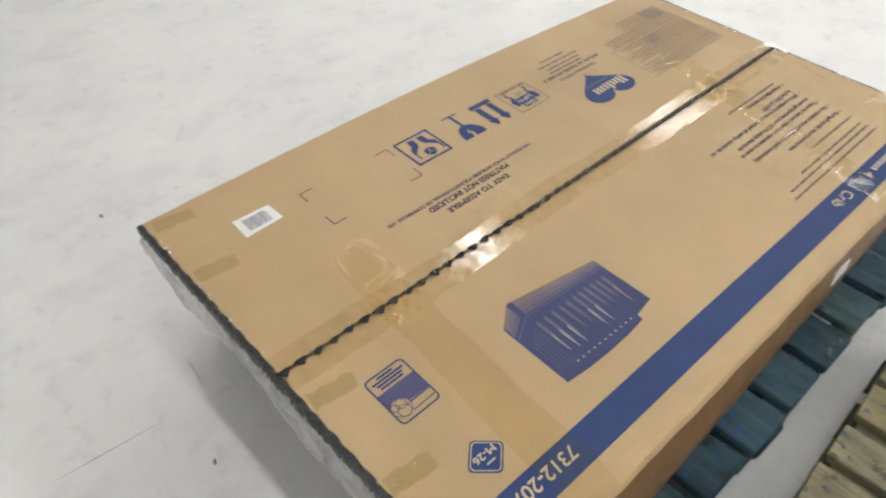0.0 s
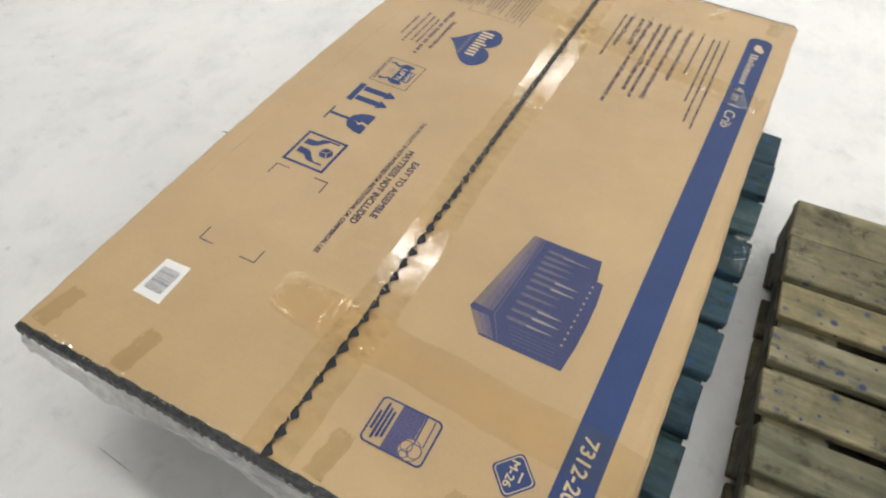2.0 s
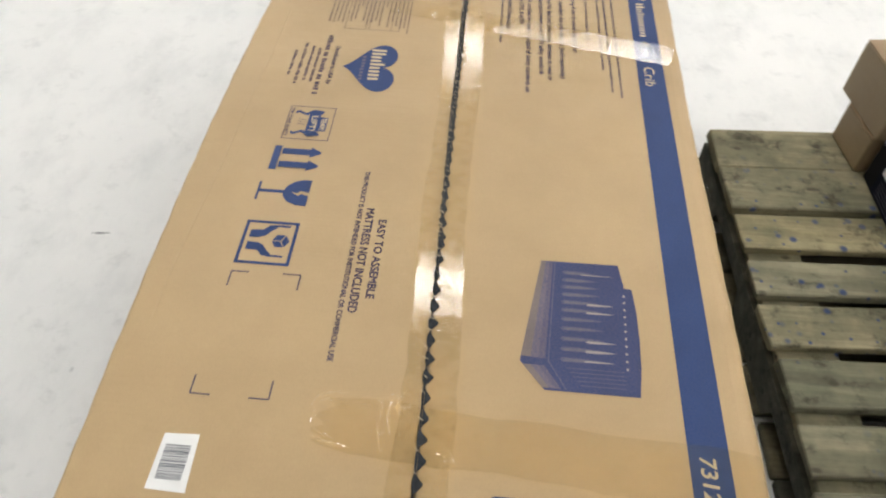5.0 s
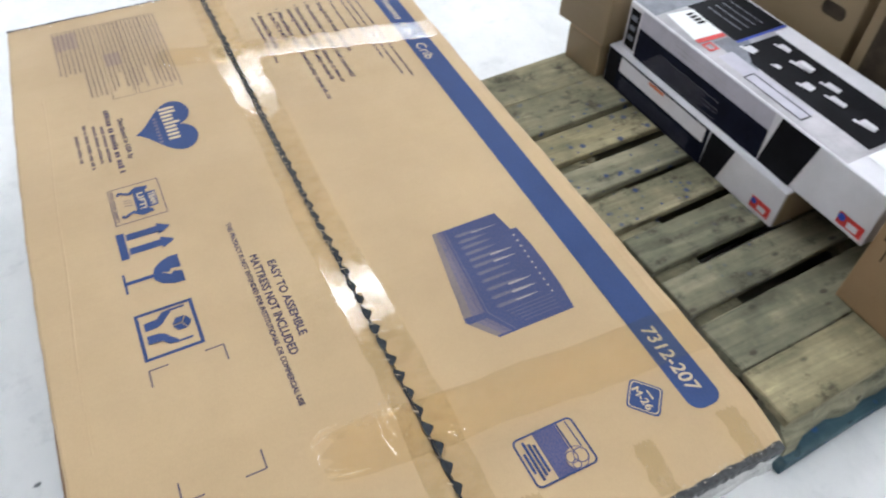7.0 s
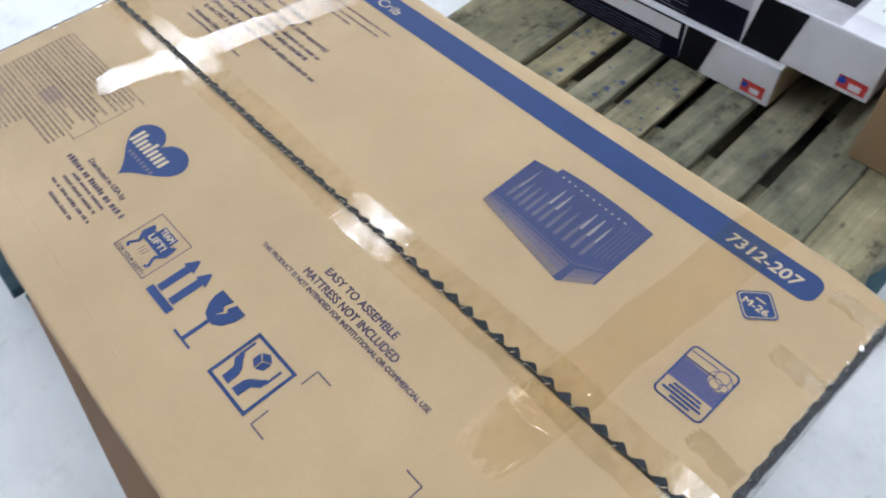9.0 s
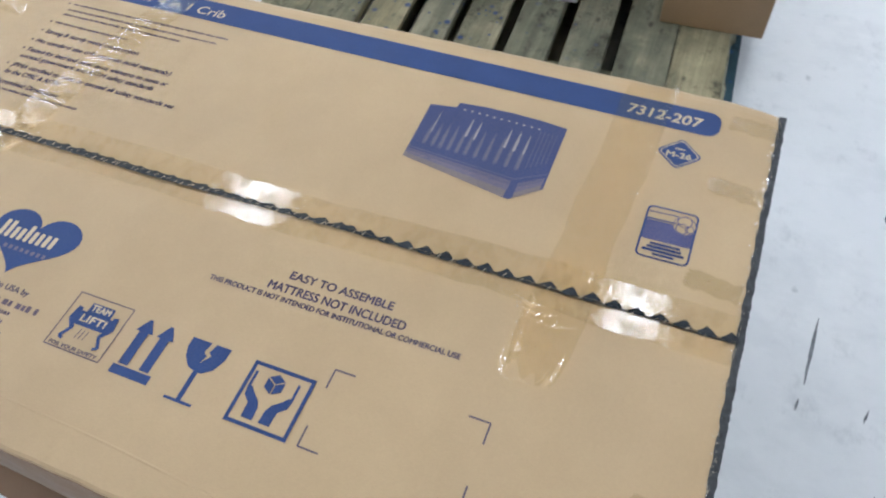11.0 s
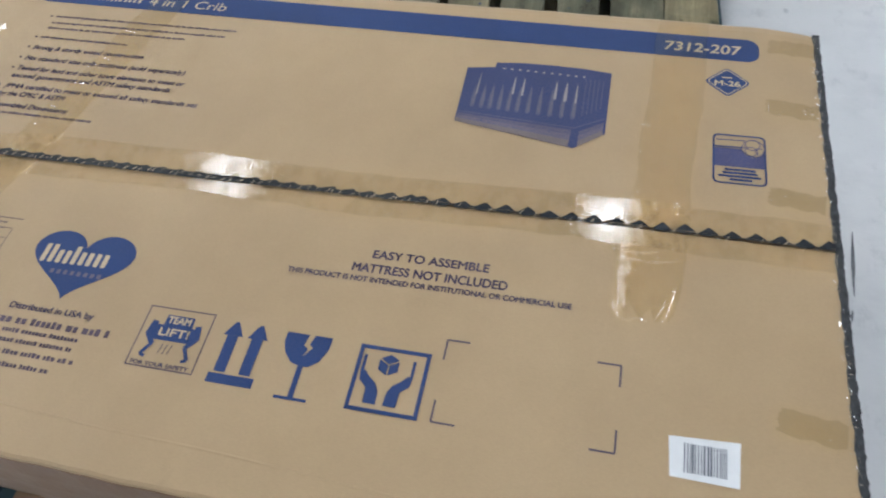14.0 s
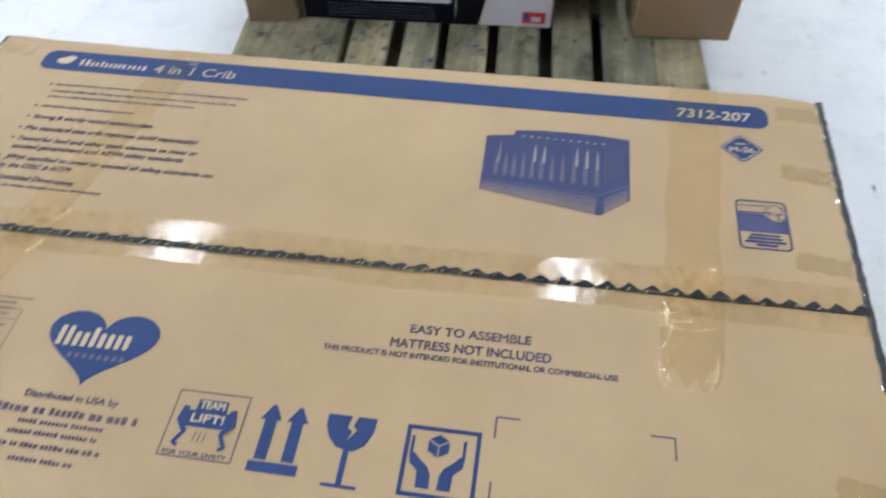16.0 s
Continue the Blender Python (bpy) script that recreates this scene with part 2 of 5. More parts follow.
DRAWER_HIGH = ink("blue_half_tone_ink", (0.070, 0.076, 0.150), 1.0)
SLAT_DIM = ink("dim_half_tone_ink", (0.060, 0.078, 0.165), 1.0)
TEXT = ink("text_ink", (0.060, 0.052, 0.098), 0.7)
DATA_GREY = ink("data_ground_ink", (0.335, 0.245, 0.180), 1.0)
PEN_RED = ink("red_pen", (0.40, 0.11, 0.06), 0.8)
TEXT_SOFT = ink("soft_text_ink", (0.085, 0.065, 0.100), 0.8)
TEXT_FAINT = ink("faint_text_ink", (0.158, 0.113, 0.098), 0.8)
SEAM_GREY = plain("dull_cut_board", (0.034, 0.036, 0.036), 0.6, 0.7, 160.0, 0.3)
SEAM_DARK = plain("dark_cut_board", (0.018, 0.022, 0.026), 0.6, 0.6, 160.0, 0.3)
DARK = plain("dark_edge", (0.030, 0.032, 0.034), 0.45, 0.75, 130.0)
LABEL = plain("white_paper", (0.78, 0.79, 0.78), 0.45, 0.04)
BARCODE = plain("grey_bars", (0.16, 0.17, 0.2), 0.5, 0.15)
TAPE = clear_tape("clear_packing_tape", (0.86, 0.857, 0.81), 0.014, 0.10, gloss_ior=1.92, swell=0.05, loose=0.14)
TAPE_X = clear_tape("clear_cross_tape", (0.855, 0.850, 0.80), 0.012, 0.30, (1.2, 60.0, 1.0), 1.80, swell=0.008, detail=1.6, loose=0.70)
TAPE_TAB = clear_tape("tape_tab", (0.83, 0.825, 0.77), 0.06, 0.55, (25.0, 25.0, 1.0), 1.35)
PUCKER = clear_tape("puckered_tape", (0.955, 0.953, 0.935), 0.05, 0.3, (20.0, 20.0, 1.0), 1.55)
CREASE = clear_tape("creased_tape", (0.93, 0.925, 0.90), 0.10, 0.12, (14.0, 14.0, 1.0), 2.3, 0.1, 3.0, 0.6)
FRAY = plain("loose_tape_edge", (0.52, 0.46, 0.36), 0.08, 0.15, 50.0, 1.0)
FILM = film("stretch_film", (0.50, 0.50, 0.48))
# grey stands for the shade on the brown end board under the film
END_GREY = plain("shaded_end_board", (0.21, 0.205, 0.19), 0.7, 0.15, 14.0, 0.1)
FLOOR = floor_coat("coated_concrete")
SCUFF = plain("black_scuff", (0.16, 0.17, 0.18), 0.5, 0.5, 120.0)
WALL = plain("painted_wall", (0.72, 0.73, 0.73), 0.7, 0.05, 3.0)
CEILING = plain("ceiling_paint", (0.24, 0.24, 0.245), 0.8, 0.05, 3.0)
STEEL = plain("white_steel", (0.75, 0.75, 0.75), 0.4, 0.04)
LIT = glow("lit_diffuser", (1.0, 0.97, 0.92), LAMP_POWER)
WOOD = weathered_wood("weathered_pallet_wood", (0.225, 0.208, 0.146), (0.40, 0.365, 0.258), (0.022, 0.055, 0.16), (-0.24, 0.78, 0.40))
# darker copy of the pallet wood: shade under the deck is put into its colour
WOOD_SHADED = weathered_wood("shaded_pallet_wood", (0.10, 0.095, 0.072), (0.19, 0.172, 0.13))
BLUE_WOOD = weathered_wood("blue_painted_wood", (0.040, 0.084, 0.125), (0.092, 0.142, 0.175), (0.026, 0.082, 0.22))
BOX_WHITE = plain("printed_white_board", (0.66, 0.65, 0.68), 0.35, 0.08, 14.0)
BOX_LILAC = plain("printed_lilac", (0.46, 0.445, 0.51), 0.35, 0.14, 14.0)
BOX_SHADE = plain("printed_pale_grey", (0.38, 0.365, 0.385), 0.3, 0.40, 7.0)
BOX_BLACK = plain("printed_black", (0.007, 0.007, 0.009), 0.55, 0.4, 12.0, 0.08)
BOX_NAVY = plain("printed_navy", (0.005, 0.006, 0.015), 0.55, 0.4, 12.0, 0.08)
PRINT_AND_HOLLOW = plain("faded_print_and_hollow", (0.050, 0.038, 0.026), 0.6, 0.55, 16.0, 0.15)
BOX_GREY = plain("printed_grey", (0.17, 0.18, 0.21), 0.35, 0.35, 30.0)
RED = plain("red_print", (0.55, 0.05, 0.045), 0.4, 0.1)
ORANGE = plain("orange_print", (0.62, 0.16, 0.06), 0.4, 0.1)
STICKER_BLUE = plain("blue_print", (0.03, 0.06, 0.35), 0.4, 0.1)
LIME = plain("yellow_green_strap", (0.55, 0.65, 0.05), 0.4, 0.1)


# ---- building helpers ----
def mesh_object(name, bm, mat, parent=None, smooth=False):
    bmesh.ops.recalc_face_normals(bm, faces=bm.faces)
    me = bpy.data.meshes.new(name)
    bm.to_mesh(me)
    bm.free()
    me.materials.append(mat)
    if smooth:
        for f in me.polygons:
            f.use_smooth = True
    ob = new(name, me)
    if parent:
        ob.parent = parent
    return ob


def part(name, bm, mat, parent, label=""):
    ob = mesh_object(name, bm, mat, parent)
    return tagged(ob, label) if label else ob


def box_bm(x0, x1, y0, y1, z0, z1, bevel=0.0, bm=None):
    own = bm or bmesh.new()
    made = bmesh.ops.create_cube(own, size=1.0)["verts"]
    for v in made:
        v.co = Vector(((x0 + x1) / 2 + v.co.x * (x1 - x0), (y0 + y1) / 2 + v.co.y * (y1 - y0), (z0 + z1) / 2 + v.co.z * (z1 - z0)))
    if bevel:
        edges = {e for v in made for e in v.link_edges}
        bmesh.ops.bevel(own, geom=list(edges), offset=bevel, segments=2, profile=0.6, affect="EDGES")
    return own


def flat_bm(shapes, z, up=True):
    """Flat print: each shape is a closed outline of (x, y)."""
    bm = bmesh.new()
    for k, shape in enumerate(shapes):
        f = bm.faces.new([bm.verts.new((x, y, z + 0.00006 * (k % 4))) for x, y in shape])
        f.normal_update()
        if (f.normal.z < 0) == up:
            f.normal_flip()
    return bm


def flat(name, shapes, z, mat, parent, label=""):
    bm = flat_bm(shapes, z)
    me = bpy.data.meshes.new(name)
    bm.to_mesh(me)
    bm.free()
    me.materials.append(mat)
    ob = new(name, me)
    ob.parent = parent
    return tagged(ob, label) if label else ob


def rect(x0, y0, x1, y1):
    return [(x0, y0), (x1, y0), (x1, y1), (x0, y1)]


def stroke(x0, y0, x1, y1, w):
    dx, dy = x1 - x0, y1 - y0
    d = math.hypot(dx, dy)
    nx, ny = -dy / d * w / 2, dx / d * w / 2
    return [(x0 + nx, y0 + ny), (x0 - nx, y0 - ny), (x1 - nx, y1 - ny), (x1 + nx, y1 + ny)]


def frame_shapes(x0, y0, x1, y1, w):
    return [rect(x0, y0, x1, y0 + w), rect(x0, y1 - w, x1, y1), rect(x0, y0 + w, x0 + w, y1 - w), rect(x1 - w, y0 + w, x1, y1 - w)]


def rounded(x0, y0, x1, y1, r, n=6):
    pts = []
    for cx, cy, a in ((x1 - r, y1 - r, 0), (x0 + r, y1 - r, 90), (x0 + r, y0 + r, 180), (x1 - r, y0 + r, 270)):
        for k in range(n + 1):
            t = radians(a + 90 * k / n)
            pts.append((cx + r * math.cos(t), cy + r * math.sin(t)))
    return pts


def disc(cx, cy, rx, ry=None, n=20, a0=0, a1=360):
    ry = ry or rx
    full = abs(a1 - a0) >= 360
    return [(cx + rx * math.cos(radians(a0 + (a1 - a0) * k / (n if full else n - 1))), cy + ry * math.sin(radians(a0 + (a1 - a0) * k / (n if full else n - 1)))) for k in range(n)]


def ring(cx, cy, r, w, n=20):
    out = []
    for k in range(n):
        a, b = radians(360 * k / n), radians(360 * (k + 1) / n)
        out.append([(cx + r * math.cos(a), cy + r * math.sin(a)), (cx + r * math.cos(b), cy + r * math.sin(b)),
                    (cx + (r - w) * math.cos(b), cy + (r - w) * math.sin(b)), (cx + (r - w) * math.cos(a), cy + (r - w) * math.sin(a))])
    return out


def words(x0, x1, y, h, rng, slope=0.0, solid=0.82):
    """A line of print too small to read: words of letter-wide plain bars."""
    out, x = [], x0
    while x < x1 - h:
        for k in range(rng.randint(2, 8)):
            w = h * rng.uniform(0.42, 0.72)
            if x + w > x1:
                break
            yy = y + slope * (x - x0)
            tall = h * rng.choice((0.36, 0.36, 0.5))
            out.append(rect(x, yy - h * 0.36, x + w, yy + tall))
            x += w + h * 0.16
        x += h * (1.35 - solid)
    return out


def lettering(name, body, x0, x1, y, height, z, mat, parent, label="", shear=0.0, bold=0.0, slope=0.0, thick=0.0):
    """Words in the built-in font, fitted between x0 and x1 with the given capital height about y."""
    curve = bpy.data.curves.new(name, "FONT")
    curve.body = body
    curve.size = 1.0
    curve.shear = shear
    curve.offset = bold
    tmp = new(name, curve)
    me = bpy.data.meshes.new_from_object(tmp.evaluated_get(bpy.context.evaluated_depsgraph_get()))
    bpy.data.objects.remove(tmp)
    bpy.data.curves.remove(curve)
    xs = [v.co.x for v in me.vertices]
    a, b = min(xs), max(xs)
    for v in me.vertices:
        fx = x0 + (v.co.x - a) / (b - a) * (x1 - x0)
        v.co = Vector((fx, y + (v.co.y - 0.35) / 0.7 * height + slope * (fx - x0), z))
    if thick:
        bm = bmesh.new()
        for k, (dx, dy) in enumerate(((0, 0), (thick, 0), (-thick, 0), (0, thick), (0, -thick))):
            count = len(bm.verts)
            bm.from_mesh(me)
            bm.verts.ensure_lookup_table()
            for v in bm.verts[count:]:
                v.co += Vector((dx, dy, 0.00005 * k))
        bm.to_mesh(me)
        bm.free()
    me.materials.clear()
    me.materials.append(mat)
    ob = new(name, me)
    ob.parent = parent
    return tagged(ob, label) if label else ob


def empty(name, x, y, z, turn=0.0):
    ob = new(name)
    ob.empty_display_size = 0.05
    ob.matrix_basis = pose(x, y, z, 0, 0, turn)
    return ob


# ---- the hall ----
HALL = 9.0
CEIL = 3.62
floor_bm = bmesh.new()
bmesh.ops.create_grid(floor_bm, x_segments=12, y_segments=12, size=HALL)
floor = tagged(mesh_object("floor", floor_bm, FLOOR), "pale grey coated concrete floor with scuffs and specks", "floor", kind="structure")
for k, (name, x0, x1, y0, y1) in enumerate((
        ("wall_north", -HALL - 0.2, HALL + 0.2, HALL, HALL + 0.2), ("wall_south", -HALL - 0.2, HALL + 0.2, -HALL - 0.2, -HALL),
        ("wall_east", HALL, HALL + 0.2, -HALL, HALL), ("wall_west", -HALL - 0.2, -HALL, -HALL, HALL))):
    tagged(mesh_object(name, box_bm(x0, x1, y0, y1, 0, CEIL), WALL), "plain off-white painted warehouse wall", "wall", kind="structure")
tagged(mesh_object("ceiling", box_bm(-HALL - 0.2, HALL + 0.2, -HALL - 0.2, HALL + 0.2, CEIL, CEIL + 0.15), CEILING), "plain grey warehouse ceiling over the lamps", "ceiling", kind="structure")

# black tyre scuffs and hairlines on the coating
def scuff(x0, y0, x1, y1, w, n=9, seed=1):
    rng = random.Random(seed)
    left, right = [], []
    for k in range(n + 1):
        u = k / n
        ww = w * (0.15 + math.sin(math.pi * min(1, max(0.02, u))) * rng.uniform(0.6, 1.0)) / 2
        x, y = x0 + (x1 - x0) * u + rng.uniform(-0.1, 0.1) * w, y0 + (y1 - y0) * u
        d = math.hypot(x1 - x0, y1 - y0)
        nx, ny = -(y1 - y0) / d, (x1 - x0) / d
        left.append((x + nx * ww, y + ny * ww))
        right.append((x - nx * ww, y - ny * ww))
    return left + right[::-1]


for seed, spec in enumerate(((0.574, 0.400, 0.564, 0.262, 0.0062), (0.5595, 0.235, 0.556, 0.212, 0.0045), (0.669, 0.672, 0.667, 0.648, 0.0060), (0.665, 0.252, 0.658, 0.226, 0.0040),
                             (0.682, 0.113, 0.692, 0.087, 0.0045), (0.740, 0.330, 0.744, 0.300, 0.0040), (0.332, -0.850, 0.334, -0.832, 0.008), (0.461, -0.102, 0.466, -0.088, 0.007),
                             (-0.380, -0.690, -0.384, -0.650, 0.0050), (-0.165, -0.482, -0.168, -0.468, 0.008))):
    flat("scuff_mark", [scuff(*spec, seed=seed)], 0.0012, SCUFF, floor)
flat("hairline_crack", [scuff(0.69, -0.245, 0.500, -0.232, 0.0014, 22, 7)], 0.0012, SCUFF, floor, "thin dark hairline in the floor coating")
flat("hairline_crack", [scuff(0.389, -0.330, 0.397, -0.245, 0.0013, 16, 8)], 0.0012, SCUFF, floor, "thin dark hairline in the floor coating")


# ceiling battens in rows, each a steel tray with a lit diffuser
def ceiling_batten(x, y):
    lamp = empty("ceiling_light", x, y, CEIL)
    part("housing", box_bm(-0.11, 0.11, -1.19, 1.19, -0.17, -0.02, 0.008), STEEL, lamp)
    part("bracket", box_bm(-0.02, 0.02, -0.8, -0.74, -0.02, 0.0), STEEL, lamp)
    part("bracket", box_bm(-0.02, 0.02, 0.74, 0.8, -0.02, 0.0), STEEL, lamp)
    part("diffuser", box_bm(-0.075, 0.075, -1.18, 1.18, -0.235, -0.171, 0.02), LIT, lamp, "lit white diffuser")
    return tagged(lamp, "long white batten lamp with lit diffuser under the ceiling", "ceiling light", "battens in rows")


first_batten = ceiling_batten(-7.55, -7.2)
for i in range(6):
    for j in range(7):
        # rows beyond x 0.31 are unseen, added to brighten the floor on that side
        if (i or j) and (i < 3 or (i == 3 and j > 2) or (i == 4 and j > 3) or (i == 5 and j > 1)):
            copy_thing(first_batten, pose(-7.55 + 2.62 * i, -7.2 + 2.4 * j, CEIL))


# ---- pallets ----
def board_mesh(w, l, t, seed):
    """One sawn board along y with worn edges and slightly uneven ends."""
    rng = random.Random(seed)
    bm = bmesh.new()
    bmesh.ops.create_cube(bm, size=1.0)
    for v in bm.verts:
        v.co = Vector((v.co.x * w, v.co.y * l + rng.uniform(-0.004, 0.004), v.co.z * t))
    bmesh.ops.subdivide_edges(bm, edges=[e for e in bm.edges if abs((e.verts[0].co - e.verts[1].co).y) > l * 0.5], cuts=5)
    for v in bm.verts:
        v.co.x += rng.uniform(-0.0018, 0.0018)
        v.co.z += rng.uniform(-0.0008, 0.0008)
    bmesh.ops.bevel(bm, geom=[e for e in bm.edges if e.is_boundary is False and e.calc_face_angle(0) > 1.0], offset=0.0025, segments=1, affect="EDGES")
    bmesh.ops.recalc_face_normals(bm, faces=bm.faces)
    me = bpy.data.meshes.new("board")
    bm.to_mesh(me)
    bm.free()
    return me


def pallet(name, x, y, turn, length, depth, spans, deck, under, label, seed, end=None, leads=(), feet=None, jut=None):
    """Deck boards run along y; stringers along x; origin at the corner of low x and low y."""
    rng = random.Random(seed)
    base = empty(name, x, y, 0, turn)
    top = 0.140
    for k, (a, b) in enumerate(spans):
        out = (jut or {}).get(k, 0.0)
        me = board_mesh(b - a, depth + out, 0.021, seed * 50 + k)
        me.materials.append(deck)
        ob = new("deck_board", me)
        ob.parent = base
        ob.matrix_basis = pose((a + b) / 2, (depth - out) / 2 + rng.uniform(-0.004, 0.004), top - 0.0105 - rng.uniform(0, 0.0015), 0, rng.uniform(-0.25, 0.25), rng.uniform(-0.25, 0.25))
    for yy in (0.024, depth / 2, depth - 0.024):
        # a notched stringer: one outline, given thickness
        h = length / 2
        outline = [(0, 0.018), (0.16, 0.018), (0.18, 0.06), (h - 0.13, 0.06), (h - 0.11, 0.018), (h + 0.11, 0.018), (h + 0.13, 0.06), (length - 0.18, 0.06), (length - 0.16, 0.018), (length, 0.018), (length, 0.1175), (0, 0.1175)]
        bm = bmesh.new()
        f = bm.faces.new([bm.verts.new((a, yy - 0.019, b if b < 0.1 or not leads else 0.097)) for a, b in outline])
        made = bmesh.ops.extrude_face_region(bm, geom=[f])["geom"]
        bmesh.ops.translate(bm, verts=[v for v in made if isinstance(v, bmesh.types.BMVert)], vec=(0, 0.038, 0))
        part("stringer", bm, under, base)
    for y0, y1 in leads:
        me = board_mesh(y1 - y0, length - 0.02, 0.020, seed * 50 + 45)
        me.materials.append(deck)
        ob = new("lead_board", me)
        ob.parent = base
        ob.matrix_basis = pose(length / 2, (y0 + y1) / 2, 0.1075, 0, 0, 90)
    for a in [f - 0.05 for f in feet or (0.05, length / 2, length - 0.05)]:
        me = board_mesh(0.10, depth, 0.018, seed * 50 + 40)
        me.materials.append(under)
        ob = new("bottom_board", me)
        ob.parent = base
        ob.matrix_basis = pose(a + 0.05, depth / 2, 0.009)
    if end:
        # a wider painted rail on the floor and a rough spacer over it, under the last deck board
        me = board_mesh(0.105, depth - 0.01, 0.046, seed * 50 + 47)
        me.materials.append(end)
        rail = new("end_rail", me)
        rail.parent = base
        rail.matrix_basis = pose(length - 0.0165, depth / 2, 0.0235, 0, 0, 0)
        tagged(rail, "rail with worn blue paint")
        bm = bmesh.new()
        rows = []
        for k in range(41):
            yy = 0.004 + (depth - 0.02) * k / 40
            a, b = length + 0.004 + rng.uniform(-0.012, 0.010), length + 0.018 + rng.uniform(-0.010, 0.008)
            rows.append([bm.verts.new(v) for v in ((length - 0.06, yy, 0.0470), (b, yy, 0.0470), (b - 0.004, yy, 0.075), (a, yy, 0.098), (a - 0.01, yy, 0.1170), (length - 0.06, yy, 0.1170))])
        for p, q in zip(rows, rows[1:]):
            for j in range(6):
                bm.faces.new((p[j], p[(j + 1) % 6], q[(j + 1) % 6], q[j]))
        bm.faces.new(rows[0])
        bm.faces.new(rows[-1])
        part("spacer", bm, deck, base, "rough split wooden spacer")
    return tagged(base, label, "pallet")


def spans_from(length, lead, gaps, gap):
    """Boards between two closed end fields of two boards each."""
    out = [(0, lead / 2 - 0.001), (lead / 2 + 0.001, lead)]
    inner = (length - 2 * lead - gap * (gaps + 1)) / gaps
    for k in range(gaps):
        a = lead + gap + k * (inner + gap)
        out.append((a, a + inner))
    return out + [(length - lead, length - lead / 2 - 0.001), (length - lead / 2 + 0.001, length)]


blue_pallet = pallet("blue_pallet", -0.880, -0.364, 0.2, 1.165, 0.908, [q for q in spans_from(1.22, 0.225, 6, 0.022)[:-1]] + [(1.109, 1.165)], BLUE_WOOD, BLUE_WOOD, "worn blue-painted wooden pallet under the long carton", 3, jut={0: 0.016, 1: 0.020})
# bottom boards under every deck gap are added to hide the bright floor
pallet("wooden_pallet", -0.692, 0.605, 3.1, 1.010, 1.20, [(0, 0.115), (0.118, 0.234), (0.252, 0.338), (0.366, 0.445), (0.465, 0.550), (0.578, 0.667), (0.693, 0.775), (0.801, 0.905), (0.908, 1.010)], WOOD, WOOD_SHADED, "grey weathered wooden pallet flecked with blue paint", 5, BLUE_WOOD, ((0.014, 0.118), (0.378, 0.49)), (0.10, 0.243, 0.352, 0.455, 0.564, 0.680, 0.784, 0.892))

# ---- the long crib carton ----
TOP = 0.368
BASE = 0.140
X0, X1 = -0.960, 0.391
SEAM_GAP = 0.0025


def y_near(x):
    u = (x - X0) / (X1 - X0)
    return -0.315 - 0.018 * math.sin(math.pi * u) - 0.005 * u + 0.0004 * math.sin(41 * x) + 0.0004 * math.sin(97 * x + 1)


def y_far(x):
    u = (x - X0) / (X1 - X0)
    return 0.477 + 0.009 * math.sin(math.pi * u) + 0.018 * max(0.0, (-x - 0.40) / 0.56) - 0.012 * max(0.0, (u - 0.93) / 0.07) ** 2 + 0.0005 * math.sin(33 * x + 2) + 0.0004 * math.sin(87 * x)


def y_seam(x):
    return 0.0715 + 0.0095 * (X1 - x)


def loft(profile, x0, x1, n=110):
    """Runs a closed cross-section, given as a function of x, along x."""
    bm = bmesh.new()
    rings = []
    for k in range(n + 1):
        x = x0 + (x1 - x0) * k / n
        rings.append([bm.verts.new((x, y, z)) for y, z in profile(x)])
    m = len(rings[0])
    for a, b in zip(rings, rings[1:]):
        for j in range(m):
            bm.faces.new((a[j], a[(j + 1) % m], b[(j + 1) % m], b[j]))
    bm.faces.new(rings[0])
    bm.faces.new(rings[-1][::-1])
    return bm


carton = tagged(empty("crib_carton", -0.28, 0.07, BASE), "long brown taped cardboard crib carton lying on a blue pallet", "carton")
ORIGIN = Vector((-0.28, 0.07, BASE))


def cut_end(bm):
    """Leans the sides' ends in with the sunken end panel."""
    for v in bm.verts:
        if v.co.x > X1 - 0.12:
            v.co.x -= 0.075 * (TOP - v.co.z) / (TOP - BASE) * (v.co.x - X1 + 0.12) / 0.09
    return bm


def carton_part(name, bm, mat, label=""):
    bmesh.ops.translate(bm, verts=bm.verts, vec=-ORIGIN)
    return part(name, bm, mat, carton, label)


T = 0.006


def roll(x):
    """How far the far edge of the lid rolls down: less towards the far end."""
    return 0.35 + 0.65 * min(1.0, max(0.0, (x - X0 - 0.02) / 0.25))


near_flap = carton_part("top_flap", loft(lambda x: [(y_near(x), TOP - T), (y_near(x) + 0.0012, TOP - 0.0022), (y_near(x) + 0.005, TOP), (y_seam(x) - SEAM_GAP, TOP), (y_seam(x) - SEAM_GAP, TOP - T)], X0, X1), KRAFT)
far_flap = carton_part("top_flap", loft(lambda x: [(y_seam(x) + SEAM_GAP, TOP - T), (y_seam(x) + SEAM_GAP, TOP), (y_far(x) - 0.024, TOP), (y_far(x) - 0.013, TOP - 0.0022 * roll(x)), (y_far(x) - 0.005, TOP - 0.0065 * roll(x)), (y_far(x), TOP - 0.014 * roll(x)), (y_far(x) - 0.004, TOP - 0.002 - 0.014 * roll(x)), (y_far(x) - 0.011, TOP - 0.004 - 0.006 * roll(x)), (y_far(x) - 0.026, TOP - T)], X0, X1), KRAFT)


def bulge(z):
    u = (z - BASE) / (TOP - BASE)
    return 0.010 * math.sin(math.pi * u)


ZS = [BASE + (TOP - T - 0.0005 - BASE) * k / 6 for k in range(7)]
FAR_Z = [0.1402, 0.165, 0.205, 0.240, 0.262, 0.300, 0.330, 0.346, TOP - T - 0.0005]


